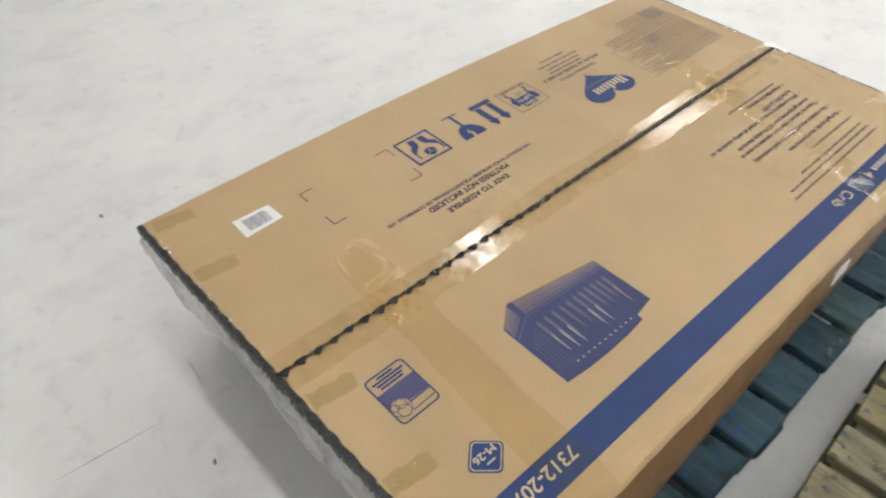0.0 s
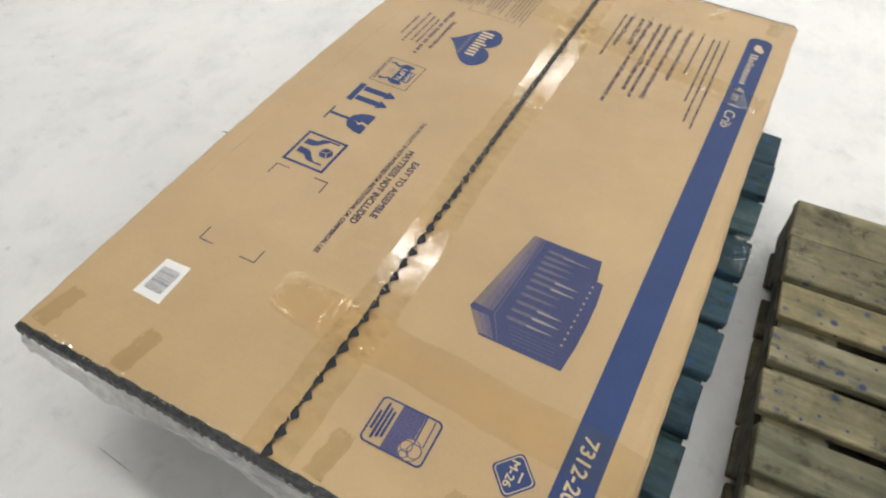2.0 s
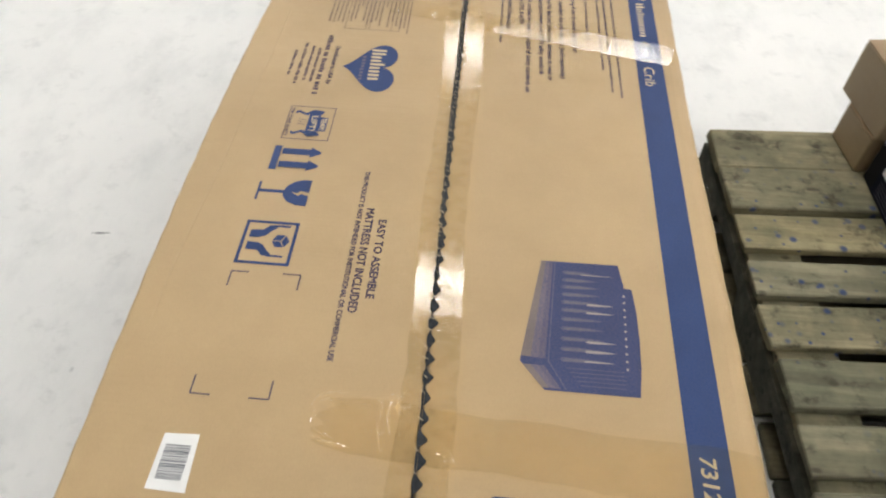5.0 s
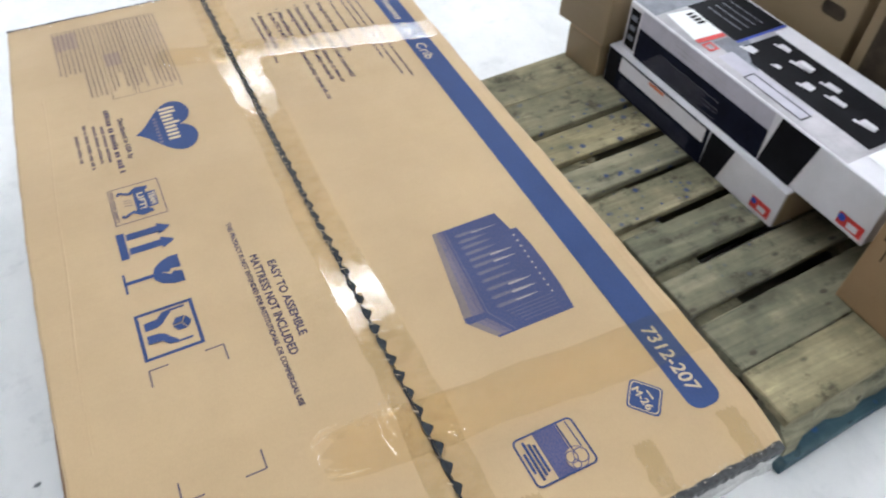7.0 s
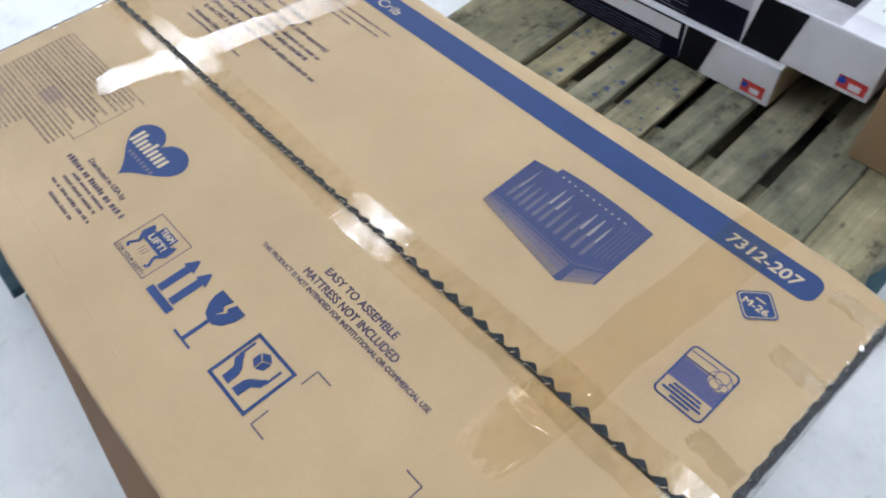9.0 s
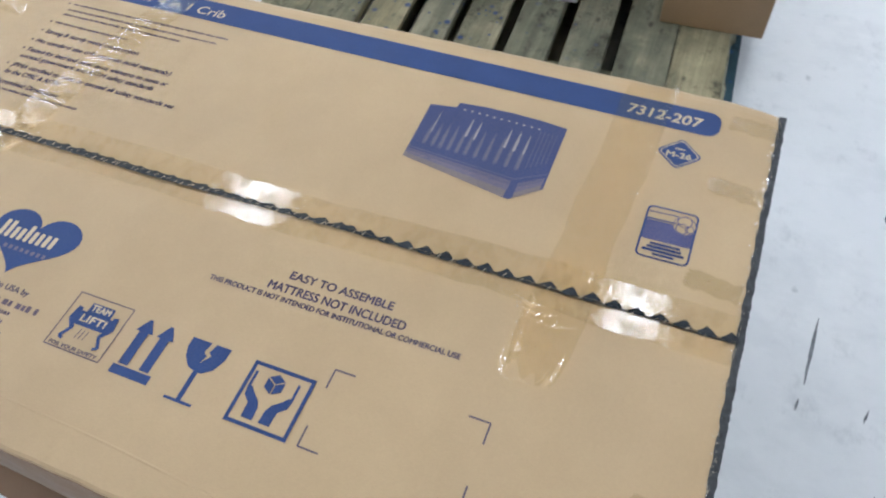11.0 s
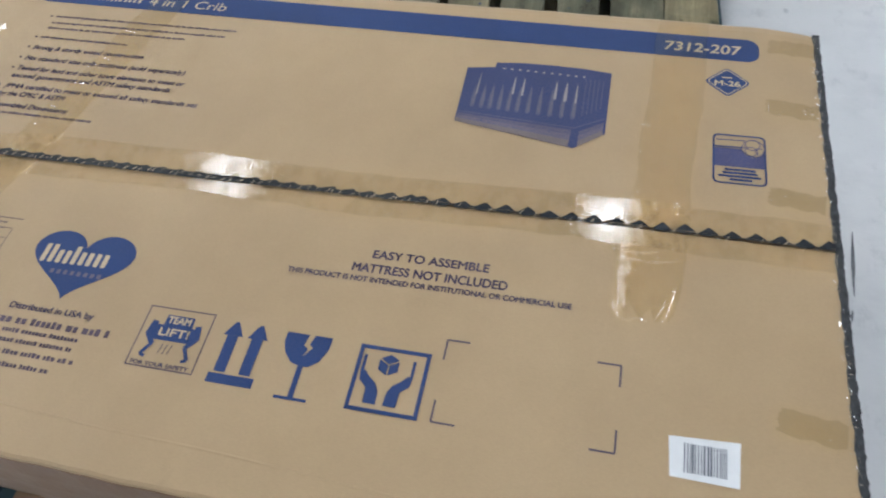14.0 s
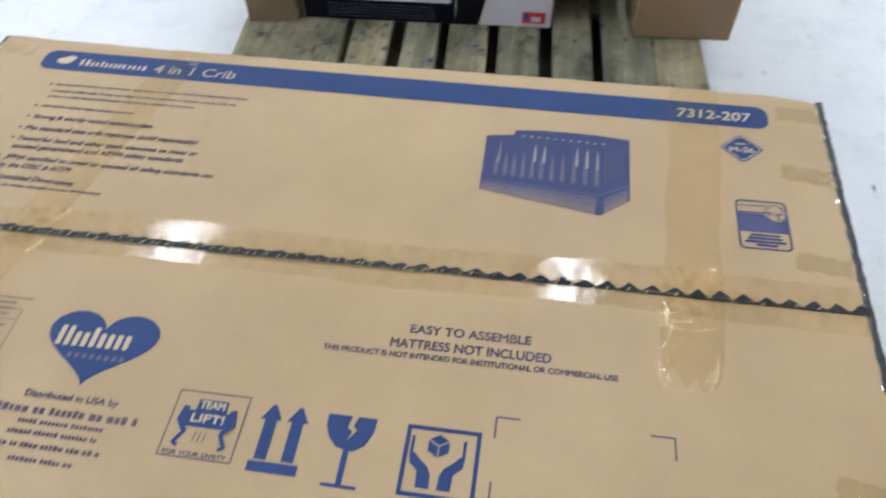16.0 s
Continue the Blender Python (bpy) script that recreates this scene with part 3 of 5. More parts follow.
def far_out(x, z):
    """How far the far side stands out from the lid's edge: sunk under the lid, with one long crease, leaning in towards the far end."""
    lean = (0.006 + 0.020 * (x - 0.3)) * min(1.0, (0.346 - z) / 0.10) if z < 0.346 else 0.0
    u = (z - 0.14) / 0.206
    crease = 0.008 * max(0.0, 1 - abs(z - 0.240) / 0.05)
    sunk = -0.016 * max(0.0, 1 - abs(z - 0.322) / 0.03)
    return lean + crease + sunk if u < 1 else -0.014


# both sides carry their shade in the board's colour
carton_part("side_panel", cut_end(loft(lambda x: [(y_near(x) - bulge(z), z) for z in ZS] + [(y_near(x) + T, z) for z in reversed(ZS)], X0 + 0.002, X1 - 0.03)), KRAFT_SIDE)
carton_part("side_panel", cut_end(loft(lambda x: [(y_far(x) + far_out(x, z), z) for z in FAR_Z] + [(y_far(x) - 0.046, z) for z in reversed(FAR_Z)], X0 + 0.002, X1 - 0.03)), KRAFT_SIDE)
carton_part("side_label", loft(lambda x: [(y_far(x) + far_out(x, z) + e, z) for z, e in ((0.242, 0.0012), (0.262, 0.0012), (0.272, 0.0012), (0.272, -0.001), (0.262, -0.001), (0.242, -0.001))], -0.545, -0.485, 6), LABEL, "small pale label on the side of the carton")
# bottom and far end: shade is put into a browner copy of the lid board
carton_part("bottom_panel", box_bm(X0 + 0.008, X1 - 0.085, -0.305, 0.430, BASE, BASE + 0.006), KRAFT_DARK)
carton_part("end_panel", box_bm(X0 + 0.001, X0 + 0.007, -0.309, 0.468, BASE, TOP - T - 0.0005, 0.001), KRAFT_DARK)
# sunken end, with its shade put into a grey board colour
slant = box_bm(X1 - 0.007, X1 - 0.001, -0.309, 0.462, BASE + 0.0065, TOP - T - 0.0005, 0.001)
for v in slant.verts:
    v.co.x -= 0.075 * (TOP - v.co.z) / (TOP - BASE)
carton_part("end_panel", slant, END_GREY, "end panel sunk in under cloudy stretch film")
def flap_edge(x):
    """The bottom flap has come open: it stands out more towards the near end."""
    return -0.365 - 0.066 * (min(x, -0.15) + 0.615) + 0.0015 * math.sin(9 * x)


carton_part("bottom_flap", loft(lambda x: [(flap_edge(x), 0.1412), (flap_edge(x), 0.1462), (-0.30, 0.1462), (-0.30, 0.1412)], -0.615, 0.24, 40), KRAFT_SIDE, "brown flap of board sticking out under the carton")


# frayed dark board edge along both ends, and the saw-tooth cut where the flaps meet
def dark_edge(x, side, w, drop, seed):
    rng = random.Random(seed)
    bm = bmesh.new()
    n = 150
    rows = []
    for k in range(n + 1):
        y = -0.316 + ((0.456 if side > 0 else 0.488) + 0.316) * k / n
        inner = x - side * (w * 0.45 + rng.uniform(0, 0.0012) + 0.0008 * math.sin(k * 0.9))
        outer = x + side * (w * 0.62 + rng.uniform(-0.0006, 0.0012))
        rows.append([bm.verts.new(c) for c in ((inner, y, TOP + 0.0008), (outer, y, TOP + 0.0008 - rng.uniform(0, 0.001)), (outer + side * 0.001, y, TOP - drop + rng.uniform(-0.005, 0.005)))])
    for a, b in zip(rows, rows[1:]):
        for j in range(2):
            bm.faces.new((a[j], b[j], b[j + 1], a[j + 1]))
    return bm


carton_part("edge_trim", dark_edge(X1, 1, 0.0082, 0.012, 4), DARK, "dark frayed board edge")
carton_part("edge_trim", dark_edge(X0, -1, 0.0042, 0.010, 5), DARK, "thin dark board edge")

def seam_teeth(x0, x1, seed):
    """Saw-tooth cut: pointed teeth towards the far side, shallow bellies towards the near one, that grow towards the far end."""
    rng = random.Random(seed)
    bm = bmesh.new()
    pitch = 0.0275
    x = x1
    while x > x0:
        ys = y_seam(x) + rng.uniform(-0.0006, 0.0006)
        far = min(1.0, max(0.0, (0.16 - x) / 0.45))
        w = pitch * (rng.uniform(0.80, 0.93) + 0.16 * far)
        h = 0.0102 - 0.0046 * far + rng.uniform(-0.0014, 0.0012)
        low = 0.0026 + 0.0034 * far + rng.uniform(-0.0006, 0.0010)
        lean = 0.16 * far
        peak = x + rng.uniform(-0.0015, 0.0015) + lean * w
        lift = TOP + 0.0030 + rng.uniform(0, 0.0003)
        upper = [(x - w / 2, ys + 0.0005), (x + w / 2, ys + 0.0005), (x + w * 0.36, ys + h * 0.40), (peak + 0.0024, ys + h * 0.90), (peak - 0.0008, ys + h), (x - w * 0.20, ys + h * 0.60), (x - w * 0.40, ys + h * 0.22)]
        lower = [(x + w * 0.48, ys - 0.0004), (x - w / 2, ys - 0.0004), (x - w * 0.38, ys - low * 0.75), (x - w * (0.08 + lean), ys - low), (x + w * 0.26, ys - low * 0.85)]
        for shape in (upper, lower):
            bm.faces.new([bm.verts.new((a, b, lift)) for a, b in shape])
        x -= pitch
    return bm


carton_part("saw_tooth_seam", seam_teeth(-0.115, X1 - 0.010, 11), SEAM_DARK, "dark saw-tooth cut edge along the seam")
carton_part("saw_tooth_seam", seam_teeth(X0 + 0.012, -0.128, 12), SEAM_GREY, "dark ragged cut edge along the seam")


def seam_line(seed):
    rng = random.Random(seed)
    bm = bmesh.new()
    rows = []
    for k in range(121):
        a = X0 + (X1 - X0) * k / 120
        thick = 0.0012 + 0.0056 * min(1.0, max(0.0, -a / 0.4))
        rows.append([bm.verts.new((a, y_seam(a) - thick + rng.uniform(-0.0006, 0.0006), TOP + 0.0027)), bm.verts.new((a, y_seam(a) + 0.42 * thick + rng.uniform(-0.0005, 0.0005), TOP + 0.0027))])
    for a, b in zip(rows, rows[1:]):
        bm.faces.new((a[0], b[0], b[1], a[1]))
    return bm


def seam_fibres(seed):
    """Short slanted pale tufts of torn liner across the cut."""
    rng = random.Random(seed)
    bm = bmesh.new()
    x = X0 + 0.02
    while x < X1 - 0.02:
        ys = y_seam(x) + rng.uniform(-0.0055, 0.0005)
        dx, dy, w = rng.uniform(0.002, 0.006), rng.uniform(0.003, 0.007), rng.uniform(0.0005, 0.0012)
        bm.faces.new([bm.verts.new(c) for c in ((x - w, ys - dy / 2, TOP + 0.0036), (x + w, ys - dy / 2, TOP + 0.0036), (x + dx + w, ys + dy / 2, TOP + 0.0039), (x + dx - w * 0.3, ys + dy / 2, TOP + 0.0039))])
        x += rng.uniform(0.006, 0.016) * (1.0 if x < -0.1 else 2.6)
    return bm


tagged(carton_part("seam_tufts", seam_fibres(14), KRAFT_BARE, "short tan tufts of torn liner"), kind="stuff")
carton_part("seam_gap", seam_line(13), SEAM_DARK, "thin dark gap between the flaps")

# faint score along the near side of the lid
carton_part("score_line", loft(lambda x: [(-0.296 - 0.034 * x * (x < 0) - 0.002 + 0.0012 * math.sin(19 * x), TOP + 0.0002), (-0.296 - 0.034 * x * (x < 0) + 0.0012 * math.sin(19 * x), TOP + 0.0008), (-0.296 - 0.034 * x * (x < 0) + 0.002 + 0.0012 * math.sin(19 * x), TOP + 0.0002)], -0.70, 0.05, 40), KRAFT, "faint pressed crease in the board")

# ---- print on the lid ----
Z1, Z2, Z3 = TOP + 0.0005 - BASE, TOP + 0.0009 - BASE, TOP + 0.0012 - BASE


def local(shapes):
    return [[(a - ORIGIN.x, b - ORIGIN.y) for a, b in s] for s in shapes]


def printed(name, shapes, mat, flap, z=Z1, label=""):
    return flat(name, local(shapes), z, mat, flap, label)


def printed_words(body, x0, x1, y, height, mat, flap, z=Z1, shear=0.0, thick=0.0, slope=0.0):
    return lettering("printed_text", body, x0 - ORIGIN.x, x1 - ORIGIN.x, y - ORIGIN.y, height, z, mat, flap, "words printed on the board", shear, 0.0, slope, thick)


# blue band with the article number
BAND_SLOPE = -0.019


def sloped(shape, x_ref, slope):
    return [(a, b + slope * (a - x_ref)) for a, b in shape]


band = sloped(rounded(-0.866, 0.4095, 0.312, 0.4575, 0.018), -0.866, BAND_SLOPE)
printed("printed_band", [band], BLUE, far_flap, label="long blue printed band with rounded ends")
printed_words("7312-207", 0.180, 0.287, 0.4115, 0.0185, KRAFT_BARE, far_flap, Z2, 0.12, 0.0005, BAND_SLOPE)
# the maker's word in the band stays a plain bar; the rest can be read
for a, w, e in ((0.000, 0.005, 0.016), (0.010, 0.006, 0.016), (0.020, 0.004, 0.011), (0.028, 0.004, 0.011), (0.037, 0.004, 0.015), (0.045, 0.004, 0.011), (0.053, 0.004, 0.011), (0.061, 0.004, 0.011),
                (0.068, 0.004, 0.011), (0.076, 0.005, 0.011), (0.086, 0.004, 0.011), (0.094, 0.004, 0.011), (0.103, 0.004, 0.011), (0.112, 0.005, 0.011)):
    printed("plain_bar", [sloped(rounded(-0.797 + a, 0.4235, -0.797 + a + w, 0.4235 + e, 0.0018, 3), -0.866, BAND_SLOPE)], KRAFT_BARE, far_flap, Z2)
printed_words("4 in 1 Crib", -0.665, -0.524, 0.4275, 0.0190, KRAFT_BARE, far_flap, Z2, 0.1, 0.0, BAND_SLOPE)
printed("printed_leaf", [disc(-0.826, 0.432, 0.014, 0.008, 14), disc(-0.818, 0.438, 0.009, 0.007, 12)], KRAFT_BARE, far_flap, Z2)

# article badge
badge = []
for a, bx, by in ((0, 0.0225, 0.0), (90, 0.0, 0.0205), (180, -0.0225, 0.0), (270, 0.0, -0.0205)):
    badge += [(0.2675 + bx + 0.0065 * math.cos(radians(a + d)), 0.3430 + by + 0.0065 * math.sin(radians(a + d))) for d in (-45, -22, 0, 22, 45)]
cx, cy = 0.2675, 0.3430
shrink = lambda k: [(cx + (a - cx) * k, cy + (b - cy) * k) for a, b in badge]
printed("printed_badge", [badge], BLUE, far_flap)
printed("badge_line", [[p, q, r, s] for p, q, r, s in zip(shrink(0.90), shrink(0.90)[1:] + shrink(0.90)[:1], shrink(0.84)[1:] + shrink(0.84)[:1], shrink(0.84))], KRAFT_BARE, far_flap, Z2)
printed_words("M-26", 0.2505, 0.2845, 0.3400, 0.0100, KRAFT_BARE, far_flap, Z2, 0, 0.0004)
printed("plain_bar", [rect(0.260, 0.3505, 0.274, 0.3528)], KRAFT_BARE, far_flap, Z2)

# crib picture
printed("crib_picture", [[(-0.100, 0.3305), (-0.060, 0.336), (-0.059, 0.346), (-0.02, 0.349), (0.023, 0.349), (0.066, 0.347), (0.108, 0.342), (0.108, 0.223), (0.068, 0.192), (-0.099, 0.2225)]], CRIB_BLUE, far_flap, label="blue printed picture of a slatted crib")
def drawer_row(a, b):
    """One level of the drawer front and its end, between two heights (0 foot, 1 head)."""
    mix = lambda p, q, u: (p[0] + (q[0] - p[0]) * u, p[1] + (q[1] - p[1]) * u)
    fl, fr, hl, hr = (-0.0985, 0.2226), (0.061, 0.1936), (-0.0965, 0.239), (0.063, 0.2255)
    el, er, gl, gr = (0.073, 0.1950), (0.105, 0.2200), (0.073, 0.2235), (0.105, 0.2440)
    return [[mix(fl, hl, a), mix(fr, hr, a), mix(fr, hr, b), mix(fl, hl, b)], [mix(el, gl, a), mix(er, gr, a), mix(er, gr, b), mix(el, gl, b)]]


for a, b, tone in ((0.0, 0.38, DRAWER_LOW), (0.38, 0.70, BLUE_PALE), (0.70, 0.98, DRAWER_HIGH)):
    printed("crib_drawer", drawer_row(a, b), tone, far_flap, Z2)
for a, b in ((-0.062, 0.2305), (0.034, 0.221)):
    printed("crib_drawer_gap", [stroke(a, b + 0.0055, a, b - 0.0055, 0.0022)], SLAT_DIM, far_flap, Z3)


def slat(x, foot, head, w):
    """A lit slat: fullest low down, drawn out to a point."""
    h = head - foot
    return [(x - 0.5 * w, foot + 0.06 * h), (x, foot), (x + 0.5 * w, foot + 0.06 * h), (x + 0.48 * w, foot + 0.45 * h), (x + 0.2 * w, foot + 0.85 * h), (x, head), (x - 0.3 * w, foot + 0.8 * h), (x - 0.52 * w, foot + 0.4 * h)]


slat_shapes, slat_cores, glints, bright = [], [], [], []
for k, xa in enumerate((-0.080, -0.067, -0.055, -0.042, -0.029, -0.016, -0.001, 0.014, 0.030, 0.046, 0.062)):
    foot = 0.253 - 0.008 * k / 10
    slat_shapes.append(slat(xa, foot - 0.002, 0.300 + 0.006 * k / 10, 0.0066))
    slat_cores.append(slat(xa + 0.0004, foot + 0.002, 0.290 + 0.004 * k / 10, 0.0036))
for xa, a, b, w in ((-0.0775, 0.276, 0.322, 0.0018), (-0.0265, 0.282, 0.320, 0.0034), (-0.0130, 0.280, 0.319, 0.0032), (0.0335, 0.278, 0.318, 0.0036), (0.0480, 0.276, 0.317, 0.0042), (0.0630, 0.274, 0.314, 0.0026)):
    glints.append(slat(xa, a, b, w))
for k in range(11):
    bright.append(disc(-0.046 + 0.116 * k / 10, 0.3340 - 0.0005 * k, 0.0022, 0.0019, 6))
tagged(printed("crib_slat", slat_shapes, SLAT_DIM, far_flap, Z2), kind="stuff")
tagged(printed("crib_slat", slat_cores, SLAT_MID, far_flap, Z2 + 0.0001), kind="stuff")
tagged(printed("crib_highlight", bright, SLAT_PALE, far_flap, Z3), kind="stuff")
tagged(printed("crib_glint", glints, SLAT_PALE, far_flap, Z3), kind="stuff")
printed("crib_end_slats", [stroke(0.074 + 0.006 * k, 0.252 + 0.004 * k, 0.074 + 0.006 * k, 0.325, 0.0012) for k in range(5)] + [stroke(-0.099, 0.242, 0.066, 0.2285, 0.0016), stroke(0.066, 0.2285, 0.106, 0.2505, 0.0016)], SLAT_DIM, far_flap, Z2)

# care card
card = rounded(0.248, 0.158, 0.315, 0.243, 0.008)
inner_card = rounded(0.2505, 0.1605, 0.3125, 0.2405, 0.006)
printed("care_card", [[p, q, r, s] for p, q, r, s in zip(card, card[1:] + card[:1], inner_card[1:] + inner_card[:1], inner_card)], BLUE, far_flap)
printed("care_card_panel", [rect(0.2505, 0.187, 0.3125, 0.219)], BLUE_THIN, far_flap)
tagged(printed("care_card_line", [stroke(0.2505, 0.2205, 0.290, 0.2215, 0.0022), stroke(0.252, 0.2325, 0.289, 0.2335, 0.0016)] + [rect(0.263 - d, y0, 0.301 + d * 0.8, y0 + 0.0034) for y0, d in ((0.180, 0.0), (0.1745, 0.003), (0.169, 0.008), (0.1635, -0.006))], BLUE, far_flap, Z2), kind="stuff")
printed("care_card_disc", [disc(0.2990, 0.2205, 0.0150, 0.0150, 22)], KRAFT, far_flap, Z2)
printed("care_card_ring", ring(0.2985, 0.2265, 0.0098, 0.0013), BLUE_THIN, far_flap, Z3)
printed("care_card_ring", ring(0.2965, 0.2150, 0.0082, 0.0013), BLUE_THIN, far_flap, Z3)
printed("care_card_ring", ring(0.3065, 0.2160, 0.0060, 0.0012), BLUE_THIN, far_flap, Z3)
printed("care_card_ring", ring(0.2990, 0.2205, 0.0150, 0.0011), BLUE_THIN, far_flap, Z3)

# list of features: what can be read is lettered, the rest stays bars
rng = random.Random(21)
lines = []
for a, b, yy, sl, body in ((-0.812, -0.480, 0.373, -0.010, ""), (-0.812, -0.495, 0.3575, -0.010, ""), (-0.812, -0.561, 0.3445, -0.010, ""), (-0.812, -0.655, 0.322, -0.02, ""),
                           (-0.812, -0.614, 0.298, -0.015, "Strong & sturdy wood construction"), (-0.812, -0.531, 0.273, -0.015, "Fits standard size crib mattress (sold separately)"),
                           (-0.812, -0.522, 0.250, -0.015, "Tested for lead and other toxic elements to meet or"), (-0.812, -0.539, 0.2335, -0.012, "exceed government and ASTM safety standards"),
                           (-0.812, -0.483, 0.211, -0.018, "JPMA certified to meet or exceed all safety standards set"), (-0.812, -0.698, 0.1945, -0.01, "by the CPSC & ASTM"),
                           (-0.812, -0.679, 0.1725, -0.03, "Assembled Dimensions:"), (-0.812, -0.628, 0.156, -0.015, "")):
    if body:
        printed_words(body, a, b, yy, 0.0090, TEXT, far_flap, Z1, 0.2, 0.0004, sl)
    else:
        lines += words(a, b, yy, 0.0050, rng, sl, 0.95)
    if yy not in (0.3575, 0.3445, 0.2335, 0.1945, 0.156):
        lines.append(disc(a - 0.009, yy, 0.0022, 0.0022, 8))
tagged(printed("feature_list", lines, TEXT, far_flap, label="lines of small blue print"), kind="stuff")

# heart mark, with the maker's word as plain shapes
def heart(cx, cy, w, h, lean):
    pts = []
    for k in range(48):
        t = 2 * math.pi * k / 48
        hx = 16 * math.sin(t) ** 3 / 16
        hy = (13 * math.cos(t) - 5 * math.cos(2 * t) - 2 * math.cos(3 * t) - math.cos(4 * t)) / 15
        pts.append((cx + hx * w / 2 + lean * hy * h / 2, cy + hy * h / 2))
    return pts


printed("heart_mark", [heart(-0.527, -0.0790, 0.142, 0.106, -0.02)], BLUE, near_flap, label="solid blue heart mark with plain light shapes")
for k in range(9):
    printed("plain_bar", [sloped(rounded(-0.583 + 0.0108 * k, -0.0870, -0.583 + 0.0108 * k + 0.0066, -0.0590 if k in (0, 1, 4) else -0.0670, 0.0022), -0.53, 0.02)], KRAFT_BARE, near_flap, Z2)
for k in range(8):
    printed("plain_bar", [rect(-0.5600 + 0.0095 * k, -0.1030, -0.5545 + 0.0095 * k, -0.0965)], BLUE_PALE, near_flap, Z2)

# lines under the heart stay bars
rng = random.Random(5)
lines = []
for a, b, yy, hh in ((-0.620, -0.433, -0.175, 0.0095), (-0.577, -0.468, -0.1885, 0.0058), (-0.583, -0.472, -0.2015, 0.0058), (-0.591, -0.462, -0.2165, 0.0062), (-0.566, -0.487, -0.2325, 0.0058)):
    lines += words(a, b, yy, hh * 1.18, rng, 0.0, 0.92)
tagged(printed("address_block", lines, TEXT_SOFT, near_flap, label="five plain lines of small print"), kind="stuff")

printed_words("Distributed in USA by", -0.585, -0.470, -0.1545, 0.0086, TEXT, near_flap, Z1, 0.0, 0.0004)

# three lines of plain words
printed_words("EASY TO ASSEMBLE", -0.153, -0.009, -0.0125, 0.0115, TEXT, near_flap, Z1, 0, 0.0005)
printed_words("MATTRESS NOT INCLUDED", -0.174, 0.016, -0.0335, 0.0120, TEXT, near_flap, Z1, 0, 0.0005)
printed_words("THIS PRODUCT IS NOT INTENDED FOR INSTITUTIONAL OR COMMERCIAL USE", -0.253, 0.093, -0.0495, 0.0072, TEXT, near_flap, Z1, 0, 0.0004)

# lift badge
printed("lift_frame", frame_shapes(-0.404, -0.2065, -0.318, -0.1265, 0.0016), TEXT, near_flap)
printed("lift_load", [[(-0.378, -0.150), (-0.341, -0.150), (-0.342, -0.136), (-0.377, -0.136)], [(-0.392, -0.170), (-0.331, -0.170), (-0.334, -0.150), (-0.389, -0.150)]], BLUE, near_flap)
bent = lambda s: [stroke(-0.361 + s * 0.0275, -0.146, -0.361 + s * 0.031, -0.165, 0.008), stroke(-0.361 + s * 0.031, -0.164, -0.361 + s * 0.021, -0.176, 0.006), stroke(-0.361 + s * 0.021, -0.175, -0.361 + s * 0.030, -0.191, 0.0048), stroke(-0.361 + s * 0.030, -0.1905, -0.361 + s * 0.0235, -0.193, 0.004)]
printed("lift_strut", bent(-1), BLUE, near_flap, Z2)
printed("lift_strut", bent(1), BLUE, near_flap, Z2)
printed_words("TEAM", -0.374, -0.345, -0.1425, 0.0090, KRAFT_BARE, near_flap, Z3, 0, 0.0004)
printed_words("LIFT!", -0.379, -0.341, -0.1590, 0.0100, KRAFT_BARE, near_flap, Z3, 0, 0.0004)
printed("lift_tick", [stroke(-0.368 + 0.006 * k, -0.174, -0.370 + 0.006 * k, -0.187, 0.0012) for k in range(3)], TEXT, near_flap)
printed_words("FOR YOUR SAFETY", -0.398, -0.325, -0.2010, 0.0050, TEXT, near_flap, Z1, 0, 0.0003)

# this way up
up = [rect(-0.300, -0.2105, -0.2435, -0.1985)]
for xa in (-0.288, -0.257):
    up += [rect(xa - 0.007, -0.1965, xa + 0.007, -0.150), [(xa - 0.0125, -0.150), (xa + 0.0125, -0.150), (xa + 0.002, -0.132), (xa - 0.002, -0.132)]]
printed("up_sign", up, BLUE, near_flap, label="two solid blue arrows on a bar")

# fragile glass
bowl = [(-0.224, -0.134), (-0.197, -0.134), (-0.200, -0.148), (-0.194, -0.152), (-0.198, -0.163), (-0.189, -0.150), (-0.194, -0.146), (-0.190, -0.134), (-0.169, -0.134), (-0.170, -0.150), (-0.177, -0.166), (-0.188, -0.174), (-0.197, -0.1745), (-0.209, -0.171), (-0.219, -0.160), (-0.224, -0.147)]
printed("glass_sign", [bowl, rect(-0.1995, -0.2120, -0.1930, -0.1743), rect(-0.2150, -0.2155, -0.1770, -0.2120)], BLUE, near_flap, label="blue cracked glass sign")

# handle with care: a cube held between two curved supports
printed("care_frame", frame_shapes(-0.1345, -0.2140, -0.0527, -0.1347, 0.0048), BLUE, near_flap, label="square blue sign with a cube between curved supports")
cube_c = (-0.0975, -0.1560)
r = 0.0140
hexa = [(cube_c[0] + r * math.cos(radians(a)), cube_c[1] + r * math.sin(radians(a))) for a in range(30, 390, 60)]
cube = []
for k0 in (0, 2, 4):
    p, q, s2 = hexa[k0], hexa[(k0 + 1) % 6], hexa[(k0 + 2) % 6]
    quad = [cube_c, p, q, s2]
    mx, my = sum(v[0] for v in quad) / 4, sum(v[1] for v in quad) / 4
    cube.append([(mx + (a - mx) * 0.88, my + (b - my) * 0.88) for a, b in quad])
printed("care_cube", cube, BLUE, near_flap)
